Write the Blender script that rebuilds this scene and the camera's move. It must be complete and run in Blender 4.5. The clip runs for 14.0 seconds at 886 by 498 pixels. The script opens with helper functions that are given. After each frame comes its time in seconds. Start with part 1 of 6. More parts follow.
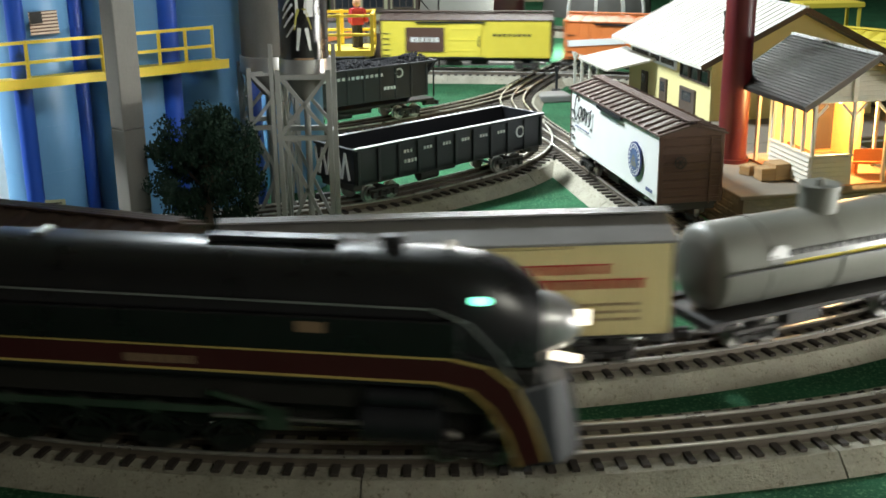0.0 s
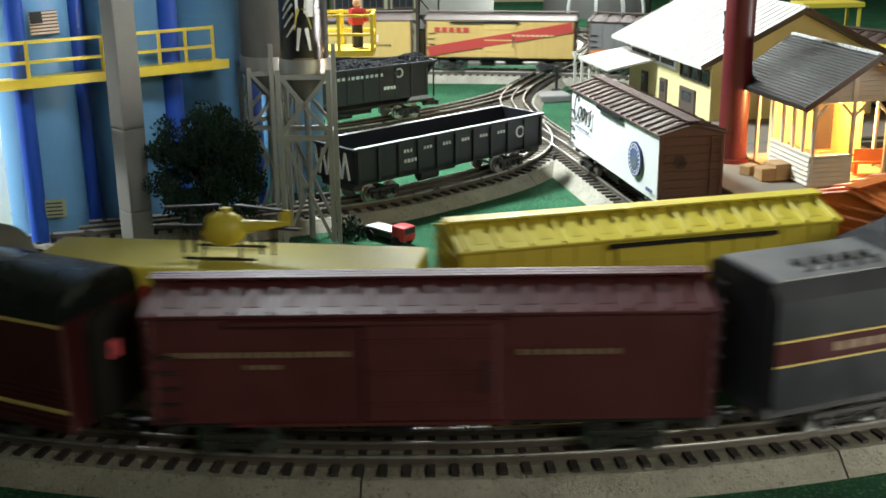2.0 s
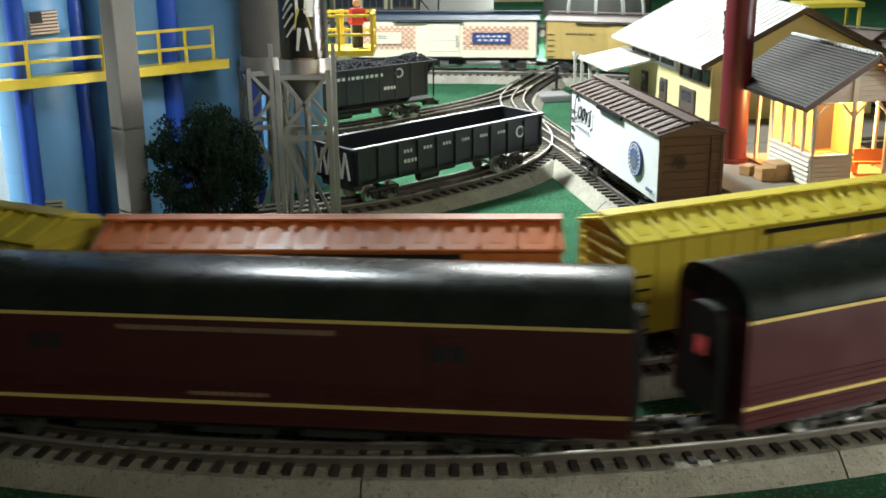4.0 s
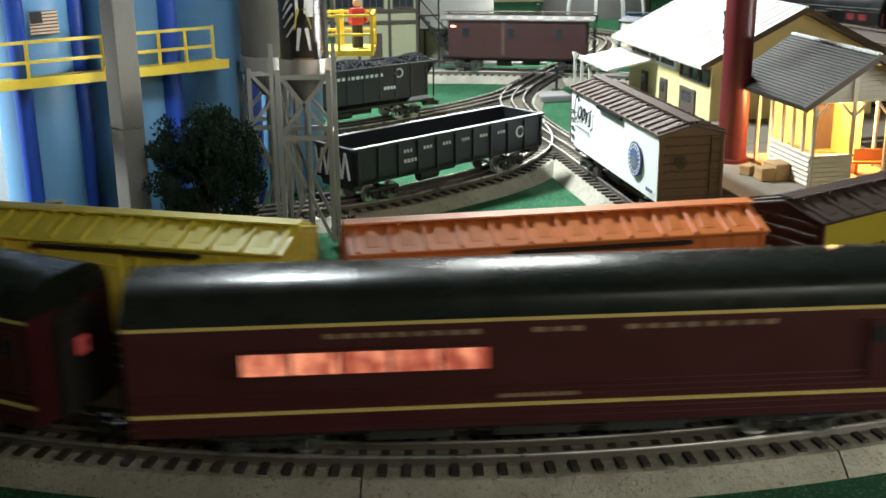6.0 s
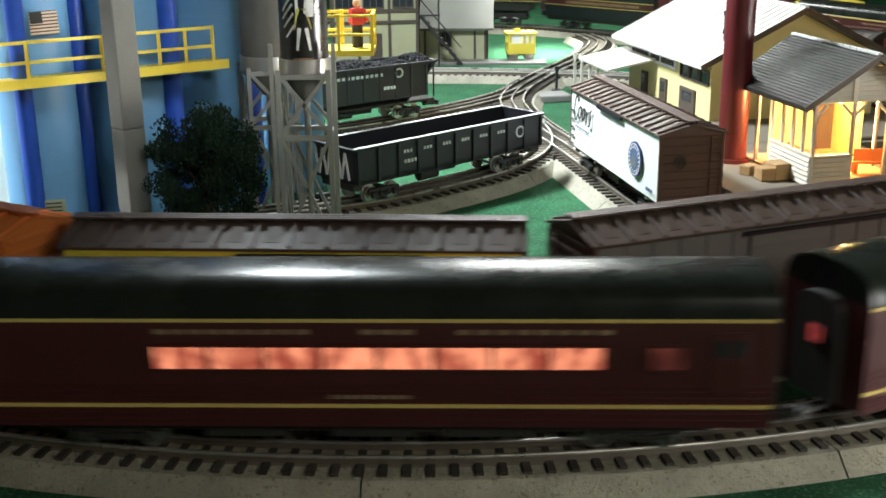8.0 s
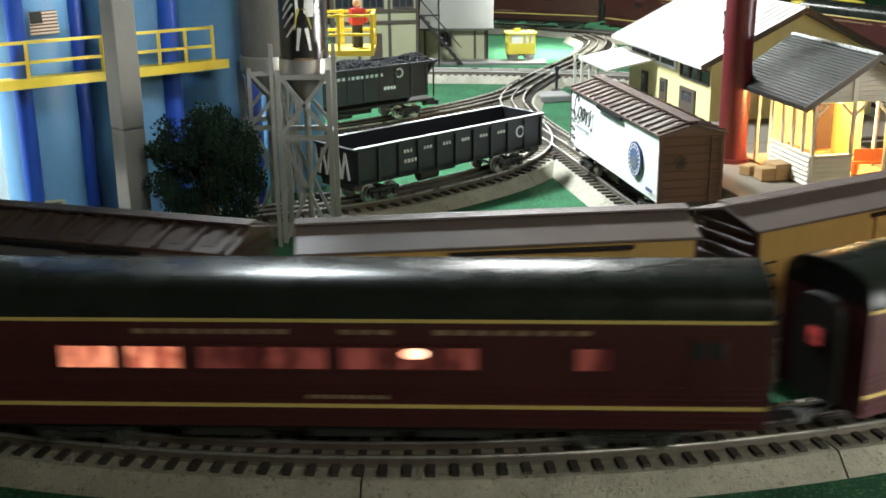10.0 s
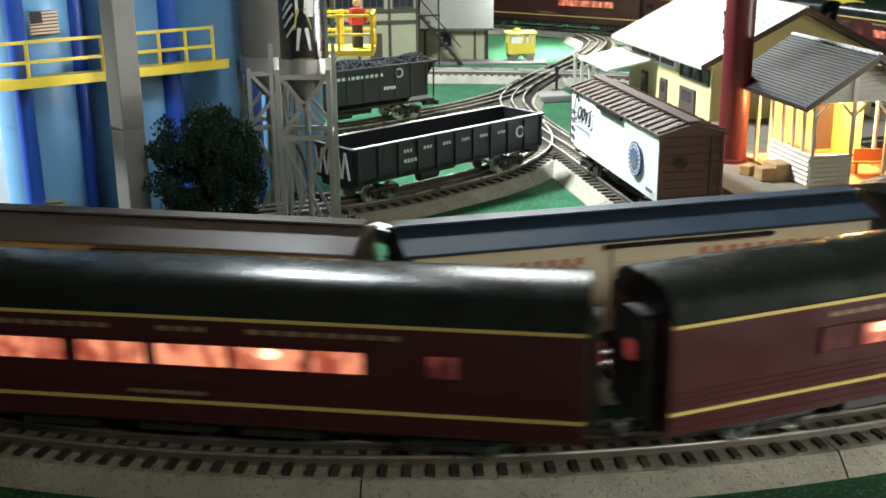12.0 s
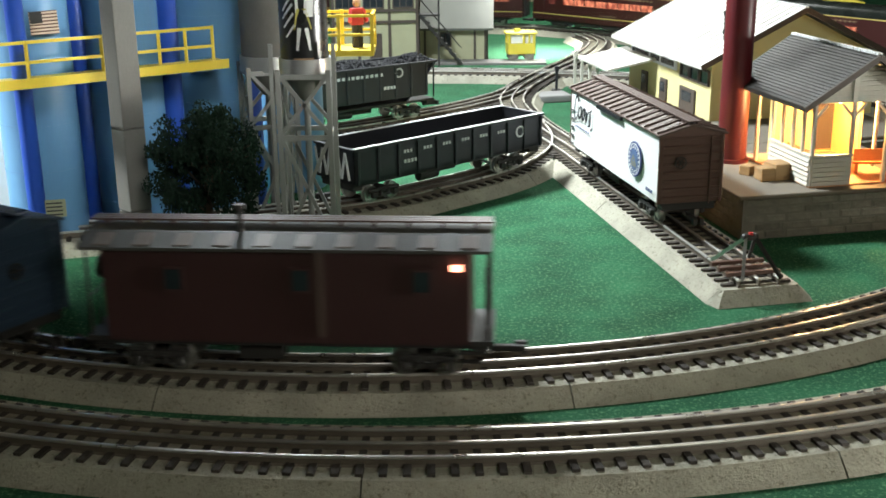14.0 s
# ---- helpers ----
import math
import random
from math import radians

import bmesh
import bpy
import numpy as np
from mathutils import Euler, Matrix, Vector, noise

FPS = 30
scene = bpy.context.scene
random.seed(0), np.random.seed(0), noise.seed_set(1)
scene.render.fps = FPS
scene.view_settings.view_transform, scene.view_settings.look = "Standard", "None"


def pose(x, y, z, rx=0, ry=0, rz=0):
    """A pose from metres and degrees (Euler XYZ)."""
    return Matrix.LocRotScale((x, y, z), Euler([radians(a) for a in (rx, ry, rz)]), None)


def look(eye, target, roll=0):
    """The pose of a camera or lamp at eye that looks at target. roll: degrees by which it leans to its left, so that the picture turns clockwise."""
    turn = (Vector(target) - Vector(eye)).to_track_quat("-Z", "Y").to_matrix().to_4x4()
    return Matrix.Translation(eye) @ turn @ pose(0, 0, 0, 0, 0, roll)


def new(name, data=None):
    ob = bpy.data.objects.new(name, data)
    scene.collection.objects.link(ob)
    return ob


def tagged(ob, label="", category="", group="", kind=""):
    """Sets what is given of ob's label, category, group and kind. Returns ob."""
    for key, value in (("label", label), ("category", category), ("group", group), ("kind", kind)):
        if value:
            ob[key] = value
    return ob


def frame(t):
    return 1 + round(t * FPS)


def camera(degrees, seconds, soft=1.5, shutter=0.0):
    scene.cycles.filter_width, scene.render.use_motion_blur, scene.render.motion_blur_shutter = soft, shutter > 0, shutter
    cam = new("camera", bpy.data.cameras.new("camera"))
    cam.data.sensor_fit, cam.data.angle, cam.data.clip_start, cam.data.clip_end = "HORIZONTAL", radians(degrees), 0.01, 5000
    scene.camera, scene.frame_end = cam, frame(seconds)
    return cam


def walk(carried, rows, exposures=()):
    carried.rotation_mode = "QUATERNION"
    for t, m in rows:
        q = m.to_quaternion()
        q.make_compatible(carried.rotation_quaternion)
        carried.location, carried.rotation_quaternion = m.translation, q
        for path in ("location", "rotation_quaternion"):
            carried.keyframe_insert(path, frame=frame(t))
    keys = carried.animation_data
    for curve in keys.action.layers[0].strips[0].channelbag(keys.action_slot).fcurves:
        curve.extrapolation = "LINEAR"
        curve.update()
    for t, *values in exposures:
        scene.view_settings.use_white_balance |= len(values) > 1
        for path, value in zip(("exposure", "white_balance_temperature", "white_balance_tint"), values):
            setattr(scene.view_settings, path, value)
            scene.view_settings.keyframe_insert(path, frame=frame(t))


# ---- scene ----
# camera: it stands still beside the table
cam = camera(42.34, 14.0, soft=1.7, shutter=0.5)
VIEW = look((0.0, 0.0, 0.3144), (0.0, math.cos(radians(17.568)), 0.3144 - math.sin(radians(17.568))), -0.596)
walk(cam, [(0.0, VIEW), (14.0, VIEW)], exposures=[(0.0, -0.34, 6380, 5), (0.4, -0.2, 6380, 5), (3.0, -0.2, 6380, 5), (6.5, -0.13, 6380, 5), (10.5, 0.0, 6380, 5), (14.0, -0.03, 6380, 5)])

# light: inferred lamps over yard and far side, added unseen fills, dim room
world = bpy.data.worlds.new("room_air")
scene.world = world
world.use_nodes = True
world.node_tree.nodes["Background"].inputs[0].default_value = (0.8, 0.9, 1.0, 1)
world.node_tree.nodes["Background"].inputs[1].default_value = 0.012


def area_lamp(name, eye, target, w, h, watts, colour):
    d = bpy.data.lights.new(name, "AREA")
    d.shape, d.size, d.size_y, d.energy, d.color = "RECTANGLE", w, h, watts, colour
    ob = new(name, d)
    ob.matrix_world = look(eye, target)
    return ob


area_lamp("yard_lamp", (-0.22, 1.375, 0.68), (0.05, 1.25, 0), 0.15, 0.13, 23, (0.95, 1.0, 1.04))
area_lamp("far_lamp", (0.20, 2.60, 0.78), (0.16, 2.18, 0), 0.30, 0.22, 13, (1.0, 1.0, 0.97))
# Added unseen fill: a narrow beam that brightens the grass round the railcar.
area_lamp("crossing_fill", (0.24, 2.30, 0.45), (0.21, 2.25, 0), 0.10, 0.10, 2.0, (1.0, 1.0, 0.95)).data.spread = radians(40)
# No source is known here; added to lift the silos, pole and tower.
area_lamp("silo_fill", (0.10, 0.28, 0.95), (-0.33, 1.04, 0.20), 0.20, 0.15, 0.22, (0.97, 1.0, 1.02)).data.spread = radians(24)
# Unseen helper aimed at the white building to overexpose its face.
area_lamp("white_wall_fill", (-0.95, 1.02, 0.40), (-0.44, 1.10, 0.12), 0.15, 0.15, 1.3, (0.97, 1.0, 1.0)).data.spread = radians(40)
# Fill from beside the camera, added for train sides facing the aisle.
area_lamp("aisle_fill", (0.75, -0.45, 0.78), (0.0, 0.85, 0.05), 0.5, 0.3, 5.7, (1.0, 0.945, 0.82))
# Low unseen light at table height, added for sheen on the right-hand coaches.
area_lamp("corner_fill", (1.55, 0.56, 0.10), (0.44, 0.74, 0.06), 0.35, 0.15, 2.0, (1.0, 0.97, 0.92)).data.spread = radians(40)

RAIL = 0.018  # height of the railhead over the table


# ---------- materials ----------
def nodes_of(name):
    m = bpy.data.materials.new(name)
    m.use_nodes = True
    nt = m.node_tree
    return m, nt, nt.nodes["Principled BSDF"]


def noise_node(nt, scale, detail=4.0, rough=0.6, stretch=(1, 1, 1)):
    tc = nt.nodes.new("ShaderNodeTexCoord")
    mp = nt.nodes.new("ShaderNodeMapping")
    mp.inputs["Scale"].default_value = stretch
    n = nt.nodes.new("ShaderNodeTexNoise")
    n.inputs["Scale"].default_value, n.inputs["Detail"].default_value, n.inputs["Roughness"].default_value = scale, detail, rough
    nt.links.new(tc.outputs["Object"], mp.inputs["Vector"])
    nt.links.new(mp.outputs["Vector"], n.inputs["Vector"])
    return n


def mat(name, col, rough=0.5, metal=0.0, var=0.2, scale=40, bump=0.15, bscale=500, coat=0.0, stretch=(1, 1, 1), spots=None, per_piece=0.0):
    """A painted, printed or bare surface: colour that varies in blotches and grain, uneven gloss, fine relief."""
    m, nt, p = nodes_of(name)
    big, fine = noise_node(nt, scale, 3, 0.55, stretch), noise_node(nt, bscale, 4, 0.7, stretch)
    ramp = nt.nodes.new("ShaderNodeValToRGB")
    ramp.color_ramp.elements[0].position, ramp.color_ramp.elements[1].position = 0.3, 0.7
    ramp.color_ramp.elements[0].color = (*[c * (1 - var) for c in col], 1)
    ramp.color_ramp.elements[1].color = (*[min(1, c * (1 + var)) for c in col], 1)
    add = nt.nodes.new("ShaderNodeMath")
    add.operation = "MULTIPLY_ADD"
    add.inputs[1].default_value, add.inputs[2].default_value = 0.45, 0.275
    nt.links.new(fine.outputs["Fac"], add.inputs[0])
    mixf = nt.nodes.new("ShaderNodeMath")
    mixf.operation = "ADD"
    half = nt.nodes.new("ShaderNodeMath")
    half.operation = "MULTIPLY"
    half.inputs[1].default_value = 0.5
    nt.links.new(big.outputs["Fac"], mixf.inputs[0])
    nt.links.new(add.outputs[0], mixf.inputs[1])
    nt.links.new(mixf.outputs[0], half.inputs[0])
    nt.links.new(half.outputs[0], ramp.inputs["Fac"])
    out = ramp.outputs["Color"]
    if spots:
        mix = nt.nodes.new("ShaderNodeMix")
        mix.data_type = "RGBA"
        sp = noise_node(nt, spots[1], 5, 0.65)
        r2 = nt.nodes.new("ShaderNodeValToRGB")
        r2.color_ramp.elements[0].position, r2.color_ramp.elements[1].position = spots[2], min(1, spots[2] + 0.12)
        nt.links.new(sp.outputs["Fac"], r2.inputs["Fac"])
        nt.links.new(r2.outputs["Color"], mix.inputs["Factor"])
        nt.links.new(out, mix.inputs[6])
        mix.inputs[7].default_value = (*spots[0], 1)
        out = mix.outputs[2]
    if per_piece:
        oi = nt.nodes.new("ShaderNodeObjectInfo")
        mr = nt.nodes.new("ShaderNodeMapRange")
        mr.inputs["To Min"].default_value, mr.inputs["To Max"].default_value = 1 - per_piece, 1 + per_piece
        nt.links.new(oi.outputs["Random"], mr.inputs["Value"])
        hsv = nt.nodes.new("ShaderNodeHueSaturation")
        nt.links.new(mr.outputs[0], hsv.inputs["Value"])
        nt.links.new(out, hsv.inputs["Color"])
        out = hsv.outputs["Color"]
    nt.links.new(out, p.inputs["Base Color"])
    rr = nt.nodes.new("ShaderNodeMapRange")
    rr.inputs["To Min"].default_value, rr.inputs["To Max"].default_value = max(0.03, rough - 0.12), min(1, rough + 0.12)
    nt.links.new(big.outputs["Fac"], rr.inputs["Value"])
    nt.links.new(rr.outputs[0], p.inputs["Roughness"])
    p.inputs["Metallic"].default_value = metal
    p.inputs["Coat Weight"].default_value = coat
    if bump:
        b = nt.nodes.new("ShaderNodeBump")
        b.inputs["Strength"].default_value, b.inputs["Distance"].default_value = bump, 0.0015
        nt.links.new(fine.outputs["Fac"], b.inputs["Height"])
        nt.links.new(b.outputs[0], p.inputs["Normal"])
    return m


def glow(name, col, strength, dark=None, scale=90, base=(0.02, 0.01, 0.01)):
    """A lit pane or lens: it gives off light, unevenly where dark is given."""
    m, nt, p = nodes_of(name)
    p.inputs["Base Color"].default_value = (*base, 1)
    p.inputs["Roughness"].default_value = 0.35
    p.inputs["Emission Strength"].default_value = strength
    p.inputs["Emission Color"].default_value = (*col, 1)
    if dark:
        n = noise_node(nt, scale, 2, 0.5, (1, 1, 0.5))
        r = nt.nodes.new("ShaderNodeValToRGB")
        r.color_ramp.elements[0].position, r.color_ramp.elements[1].position = 0.38, 0.62
        r.color_ramp.elements[0].color, r.color_ramp.elements[1].color = (*dark, 1), (*col, 1)
        nt.links.new(n.outputs["Fac"], r.inputs["Fac"])
        nt.links.new(r.outputs["Color"], p.inputs["Emission Color"])
    return m


M = {
    "grass": mat("grass_mat", (0.027, 0.108, 0.052), 0.95, var=0.7, scale=16, bump=1.0, bscale=800, spots=((0.115, 0.245, 0.12), 360, 0.53)),
    "bed": mat("ballast_plastic", (0.36, 0.34, 0.272), 0.88, var=0.36, scale=30, bump=1.0, bscale=480, spots=((0.19, 0.175, 0.13), 330, 0.56)),
    "infill": mat("shaded_brown_ballast", (0.24, 0.212, 0.160), 0.85, var=0.35, scale=60, bump=0.9, bscale=520),
    "tie": mat("tie_plastic", (0.045, 0.038, 0.032), 0.7, var=0.3, bump=0.3, per_piece=0.25),
    "rail": mat("nickel_rail", (0.66, 0.64, 0.59), 0.3, 0.85, var=0.12, scale=60, bump=0.05),
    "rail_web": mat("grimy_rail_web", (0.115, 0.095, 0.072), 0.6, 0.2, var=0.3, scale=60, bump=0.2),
    "midrail": mat("dark_centre_rail", (0.50, 0.48, 0.44), 0.34, 0.85, var=0.2, scale=60, bump=0.05),
    "black": mat("black_paint", (0.012, 0.013, 0.016), 0.45, var=0.3, bump=0.06),
    "gloss": mat("gloss_black_paint", (0.007, 0.007, 0.008), 0.3, var=0.3, bump=0.03),
    "roof_black": mat("black_coach_roof", (0.014, 0.017, 0.014), 0.27, var=0.3, bump=0.05),
    "frame": mat("dark_underframe", (0.02, 0.018, 0.016), 0.6, var=0.4, bump=0.3),
    "dark_steel": mat("dark_steel", (0.10, 0.10, 0.10), 0.38, 1.0, var=0.3, bump=0.1),
    "steel": mat("worn_steel", (0.45, 0.44, 0.42), 0.32, 1.0, var=0.25, bump=0.1),
    "maroon": mat("maroon_paint", (0.060, 0.012, 0.013), 0.34, var=0.15, bump=0.04),
    "boxmaroon": mat("oxide_maroon", (0.10, 0.024, 0.024), 0.5, var=0.2, bump=0.12),
    "gold": mat("gold_line", (0.62, 0.46, 0.14), 0.4, var=0.1, bump=0),
    "letter": mat("dull_gold_letters", (0.30, 0.20, 0.12), 0.5, var=0.2, bump=0),
    "white_print": mat("white_print", (0.75, 0.75, 0.74), 0.5, var=0.05, bump=0),
    "red_print": mat("red_print", (0.42, 0.05, 0.04), 0.5, var=0.1, bump=0),
    "yellow": mat("yellow_paint", (0.72, 0.60, 0.07), 0.45, var=0.08, bump=0.06),
    "mustard": mat("mustard_print", (0.50, 0.45, 0.12), 0.5, var=0.2, bump=0),
    "orange": mat("orange_paint", (0.66, 0.19, 0.045), 0.45, var=0.08, bump=0.06),
    "cream": mat("cream_boards", (0.66, 0.56, 0.27), 0.5, var=0.1, bump=0.2, stretch=(6, 6, 0.6)),
    "beige": mat("beige_boards", (0.60, 0.42, 0.14), 0.5, var=0.12, bump=0.2, stretch=(6, 6, 0.6)),
    "brown": mat("brown_paint", (0.085, 0.042, 0.03), 0.45, var=0.15, bump=0.1),
    "brown_roof": mat("brown_roof_metal", (0.085, 0.058, 0.048), 0.5, var=0.15, bump=0.08),
    "grey_roof": mat("grey_roof_metal", (0.20, 0.19, 0.18), 0.36, var=0.15, bump=0.08),
    "pale_roof": mat("pale_roof_metal", (0.17, 0.135, 0.12), 0.45, var=0.15, bump=0.08),
    "worn_roof": mat("worn_caboose_roof", (0.062, 0.058, 0.050), 0.55, var=0.3, bump=0.2),
    "blue_roof": mat("navy_roof_metal", (0.022, 0.04, 0.07), 0.5, var=0.15, bump=0.08),
    "tank_grey": mat("tank_grey", (0.19, 0.19, 0.165), 0.4, var=0.12, bump=0.06),
    "car_grey": mat("car_grey", (0.16, 0.155, 0.15), 0.5, var=0.12, bump=0.06),
    "white": mat("white_paint", (0.80, 0.80, 0.78), 0.5, var=0.05, bump=0.06),
    "caboose": mat("caboose_oxide", (0.045, 0.016, 0.015), 0.5, var=0.2, bump=0.25, stretch=(6, 6, 0.6)),
    "coal": mat("coal", (0.006, 0.006, 0.007), 0.6, var=0.6, scale=300, bump=0.8),
    "silo": mat("silo_blue", (0.11, 0.25, 0.43), 0.42, var=0.12, scale=12, bump=0.06, stretch=(1, 1, 0.15)),
    "silo_deep": mat("silo_blue_rib", (0.017, 0.07, 0.40), 0.4, var=0.1, bump=0.04),
    "concrete": mat("concrete_grey", (0.15, 0.145, 0.13), 0.8, var=0.18, scale=30, bump=0.3),
    "girder": mat("girder_grey", (0.29, 0.29, 0.275), 0.5, var=0.15, bump=0.1),
    "galv": mat("galvanised", (0.5, 0.5, 0.5), 0.35, 0.7, var=0.15, bump=0.05),
    "rail_yellow": mat("safety_yellow", (0.78, 0.58, 0.06), 0.45, var=0.1, bump=0.05),
    "leaf": mat("dark_foliage", (0.010, 0.026, 0.015), 0.85, var=0.5, scale=60, bump=0.5),
    "bark": mat("bark", (0.07, 0.05, 0.035), 0.9, var=0.4, bump=0.6),
    "depot_yellow": mat("depot_yellow", (0.56, 0.51, 0.25), 0.55, var=0.1, scale=20, bump=0.1),
    "sign_pale": mat("pale_sign_paint", (0.66, 0.69, 0.72), 0.5, var=0.08, bump=0.05),
    "flag_pale": mat("faded_flag_print", (0.60, 0.47, 0.36), 0.6, var=0.2, bump=0),
    "steel_blue": mat("steel_blue_print", (0.10, 0.16, 0.30), 0.5, var=0.5, scale=160, bump=0),
    "roof_white": mat("depot_roof", (0.52, 0.50, 0.45), 0.6, var=0.12, scale=40, bump=0.3),
    "shingle": mat("charcoal_shingle", (0.022, 0.021, 0.019), 0.42, var=0.3, scale=60, bump=0.5),
    "clap": mat("clapboard", (0.52, 0.50, 0.43), 0.6, var=0.1, scale=30, bump=0.1, per_piece=0.06),
    "inner_cream": mat("warm_wall", (0.75, 0.56, 0.22), 0.6, var=0.08, bump=0.1),
    "terracotta": mat("terracotta_floor", (0.55, 0.30, 0.16), 0.7, var=0.12, bump=0.2),
    "red_pipe": mat("oxblood_pipe", (0.105, 0.011, 0.014), 0.4, var=0.15, scale=30, bump=0.05),
    "stone": mat("cast_stone", (0.165, 0.155, 0.122), 0.85, var=0.35, scale=90, bump=0.9, per_piece=0.2),
    "mortar": mat("mortar", (0.150, 0.141, 0.112), 0.9, var=0.2, bump=0.4),
    "deck": mat("platform_deck", (0.16, 0.137, 0.105), 0.8, var=0.2, scale=40, bump=0.3),
    "crate": mat("crate_wood", (0.34, 0.22, 0.10), 0.7, var=0.25, bump=0.3, stretch=(1, 8, 8)),
    "wood": mat("wall_wood", (0.13, 0.075, 0.04), 0.6, var=0.35, scale=8, bump=0.2, stretch=(10, 10, 0.7)),
    "plaster": mat("room_wall", (0.55, 0.53, 0.49), 0.85, var=0.06, scale=3, bump=0.1),
    "floor": mat("room_floor", (0.25, 0.2, 0.16), 0.7, var=0.2, scale=6, bump=0.1),
    "shed": mat("shed_wall", (0.34, 0.335, 0.21), 0.6, var=0.1, bump=0.1),
    "shed_roof": mat("shed_roof", (0.10, 0.104, 0.084), 0.6, var=0.12, bump=0.2),
    "brownwood": mat("dark_trim", (0.06, 0.045, 0.035), 0.6, var=0.2, bump=0.1),
    "pane": mat("dark_pane", (0.02, 0.025, 0.03), 0.12, var=0.2, bump=0.0),
    "skin": mat("figure_skin", (0.55, 0.33, 0.22), 0.6, var=0.05, bump=0.0),
    "red": mat("red_paint", (0.5, 0.03, 0.03), 0.5, var=0.1, bump=0.05),
    "blue_print": mat("navy_print", (0.03, 0.05, 0.18), 0.5, var=0.1, bump=0),
    "ivory": mat("ivory_car_paint", (0.86, 0.79, 0.58), 0.5, var=0.06, bump=0.06),
    "check": mat("salmon_print", (0.70, 0.32, 0.22), 0.5, var=0.1, bump=0),
    "win": glow("lit_coach_window", (1.0, 0.33, 0.18), 1.25, dark=(0.34, 0.06, 0.035), scale=120),
    "win_mid": glow("half_lit_coach_window", (0.9, 0.26, 0.15), 0.55, dark=(0.25, 0.045, 0.03), scale=120),
    "win_hot": glow("bright_coach_window", (1.0, 0.55, 0.34), 3.2, dark=(0.70, 0.18, 0.10), scale=90),
    "win_dim": glow("dim_coach_window", (0.55, 0.12, 0.09), 0.3, dark=(0.13, 0.02, 0.018), scale=110),
    "cab_glow": glow("red_cab_light", (0.8, 0.09, 0.08), 0.4, dark=(0.2, 0.04, 0.04), scale=260),
    "head": glow("headlight_lens", (1.0, 0.86, 0.66), 4),
    "green": glow("green_marker", (0.25, 1.0, 0.65), 5),
    "redlamp": glow("red_marker", (1.0, 0.06, 0.09), 4),
    "warmlamp": glow("warm_marker", (1.0, 0.35, 0.22), 6),
    "bulb": glow("warm_bulb", (1.0, 0.6, 0.2), 30),
    "shelf": mat("pale_shelf", (0.5, 0.42, 0.28), 0.6, var=0.1, bump=0.1),
}

GLOSS = {"roof_black": 0.17, "brown_roof": 0.22, "pale_roof": 0.22, "coal": 0.22, "leaf": 0.22, "tie": 0.15, "grass": 0.1, "bed": 0.12, "infill": 0.1, "shingle": 0.22, "maroon": 0.6, "boxmaroon": 0.4, "gloss": 0.85}
for k, level in GLOSS.items():
    M[k].node_tree.nodes["Principled BSDF"].inputs["Specular IOR Level"].default_value = level


# ---------- mesh helpers ----------
def box(bm, c, s, rz=0.0, m=None):
    t = Matrix.Translation(c) @ Matrix.Rotation(rz, 4, "Z") @ Matrix.Diagonal((*s, 1))
    if m is not None:
        t = m @ t
    return bmesh.ops.create_cube(bm, size=1.0, matrix=t)["verts"]


def rod(bm, a, b, r, seg=8, r2=None):
    a, b = Vector(a), Vector(b)
    d = b - a
    q = d.to_track_quat("Z", "Y").to_matrix().to_4x4()
    return bmesh.ops.create_cone(bm, cap_ends=True, segments=seg, radius1=r, radius2=r if r2 is None else r2, depth=d.length,
                                 matrix=Matrix.Translation((a + b) / 2) @ q)["verts"]


def bar(bm, a, b, w, h):
    """A square-edged strut from a to b."""
    a, b = Vector(a), Vector(b)
    d = b - a
    q = d.to_track_quat("X", "Z").to_matrix().to_4x4()
    return bmesh.ops.create_cube(bm, size=1.0, matrix=Matrix.Translation((a + b) / 2) @ q @ Matrix.Diagonal((d.length, w, h, 1)))["verts"]


def ball(bm, c, r, u=10, v=7, squash=(1, 1, 1)):
    return bmesh.ops.create_uvsphere(bm, u_segments=u, v_segments=v, radius=r, matrix=Matrix.Translation(c) @ Matrix.Diagonal((*squash, 1)))["verts"]


def loft(bm, sections, caps=True, closed=True):
    rows = [[bm.verts.new(p) for p in s] for s in sections]
    n = len(rows[0])
    for a, b in zip(rows, rows[1:]):
        for i in range(n if closed else n - 1):
            j = (i + 1) % n
            bm.faces.new((a[i], a[j], b[j], b[i]))
    if caps:
        bm.faces.new(rows[0][::-1])
        bm.faces.new(rows[-1])
    return rows


def prism(bm, outline, x0, x1):
    """The outline in y, z, drawn out along x."""
    return loft(bm, [[(x, y, z) for y, z in outline] for x in (x0, x1)])


def bevelled(bm, w, seg=1, sharp=35):
    bmesh.ops.recalc_face_normals(bm, faces=bm.faces)
    es = [e for e in bm.edges if len(e.link_faces) == 2 and e.calc_face_angle(0) > radians(sharp)]
    bmesh.ops.bevel(bm, geom=es, offset=w, segments=seg, profile=0.6, affect="EDGES", clamp_overlap=True)
    return bm


def mesh_of(bm, material, name="mesh", smooth=False):
    me = bpy.data.meshes.new(name)
    bmesh.ops.recalc_face_normals(bm, faces=bm.faces)
    bm.to_mesh(me)
    bm.free()
    me.materials.append(M[material] if isinstance(material, str) else material)
    if smooth:
        me.shade_smooth()
        me.set_sharp_from_angle(angle=radians(38))
    return me


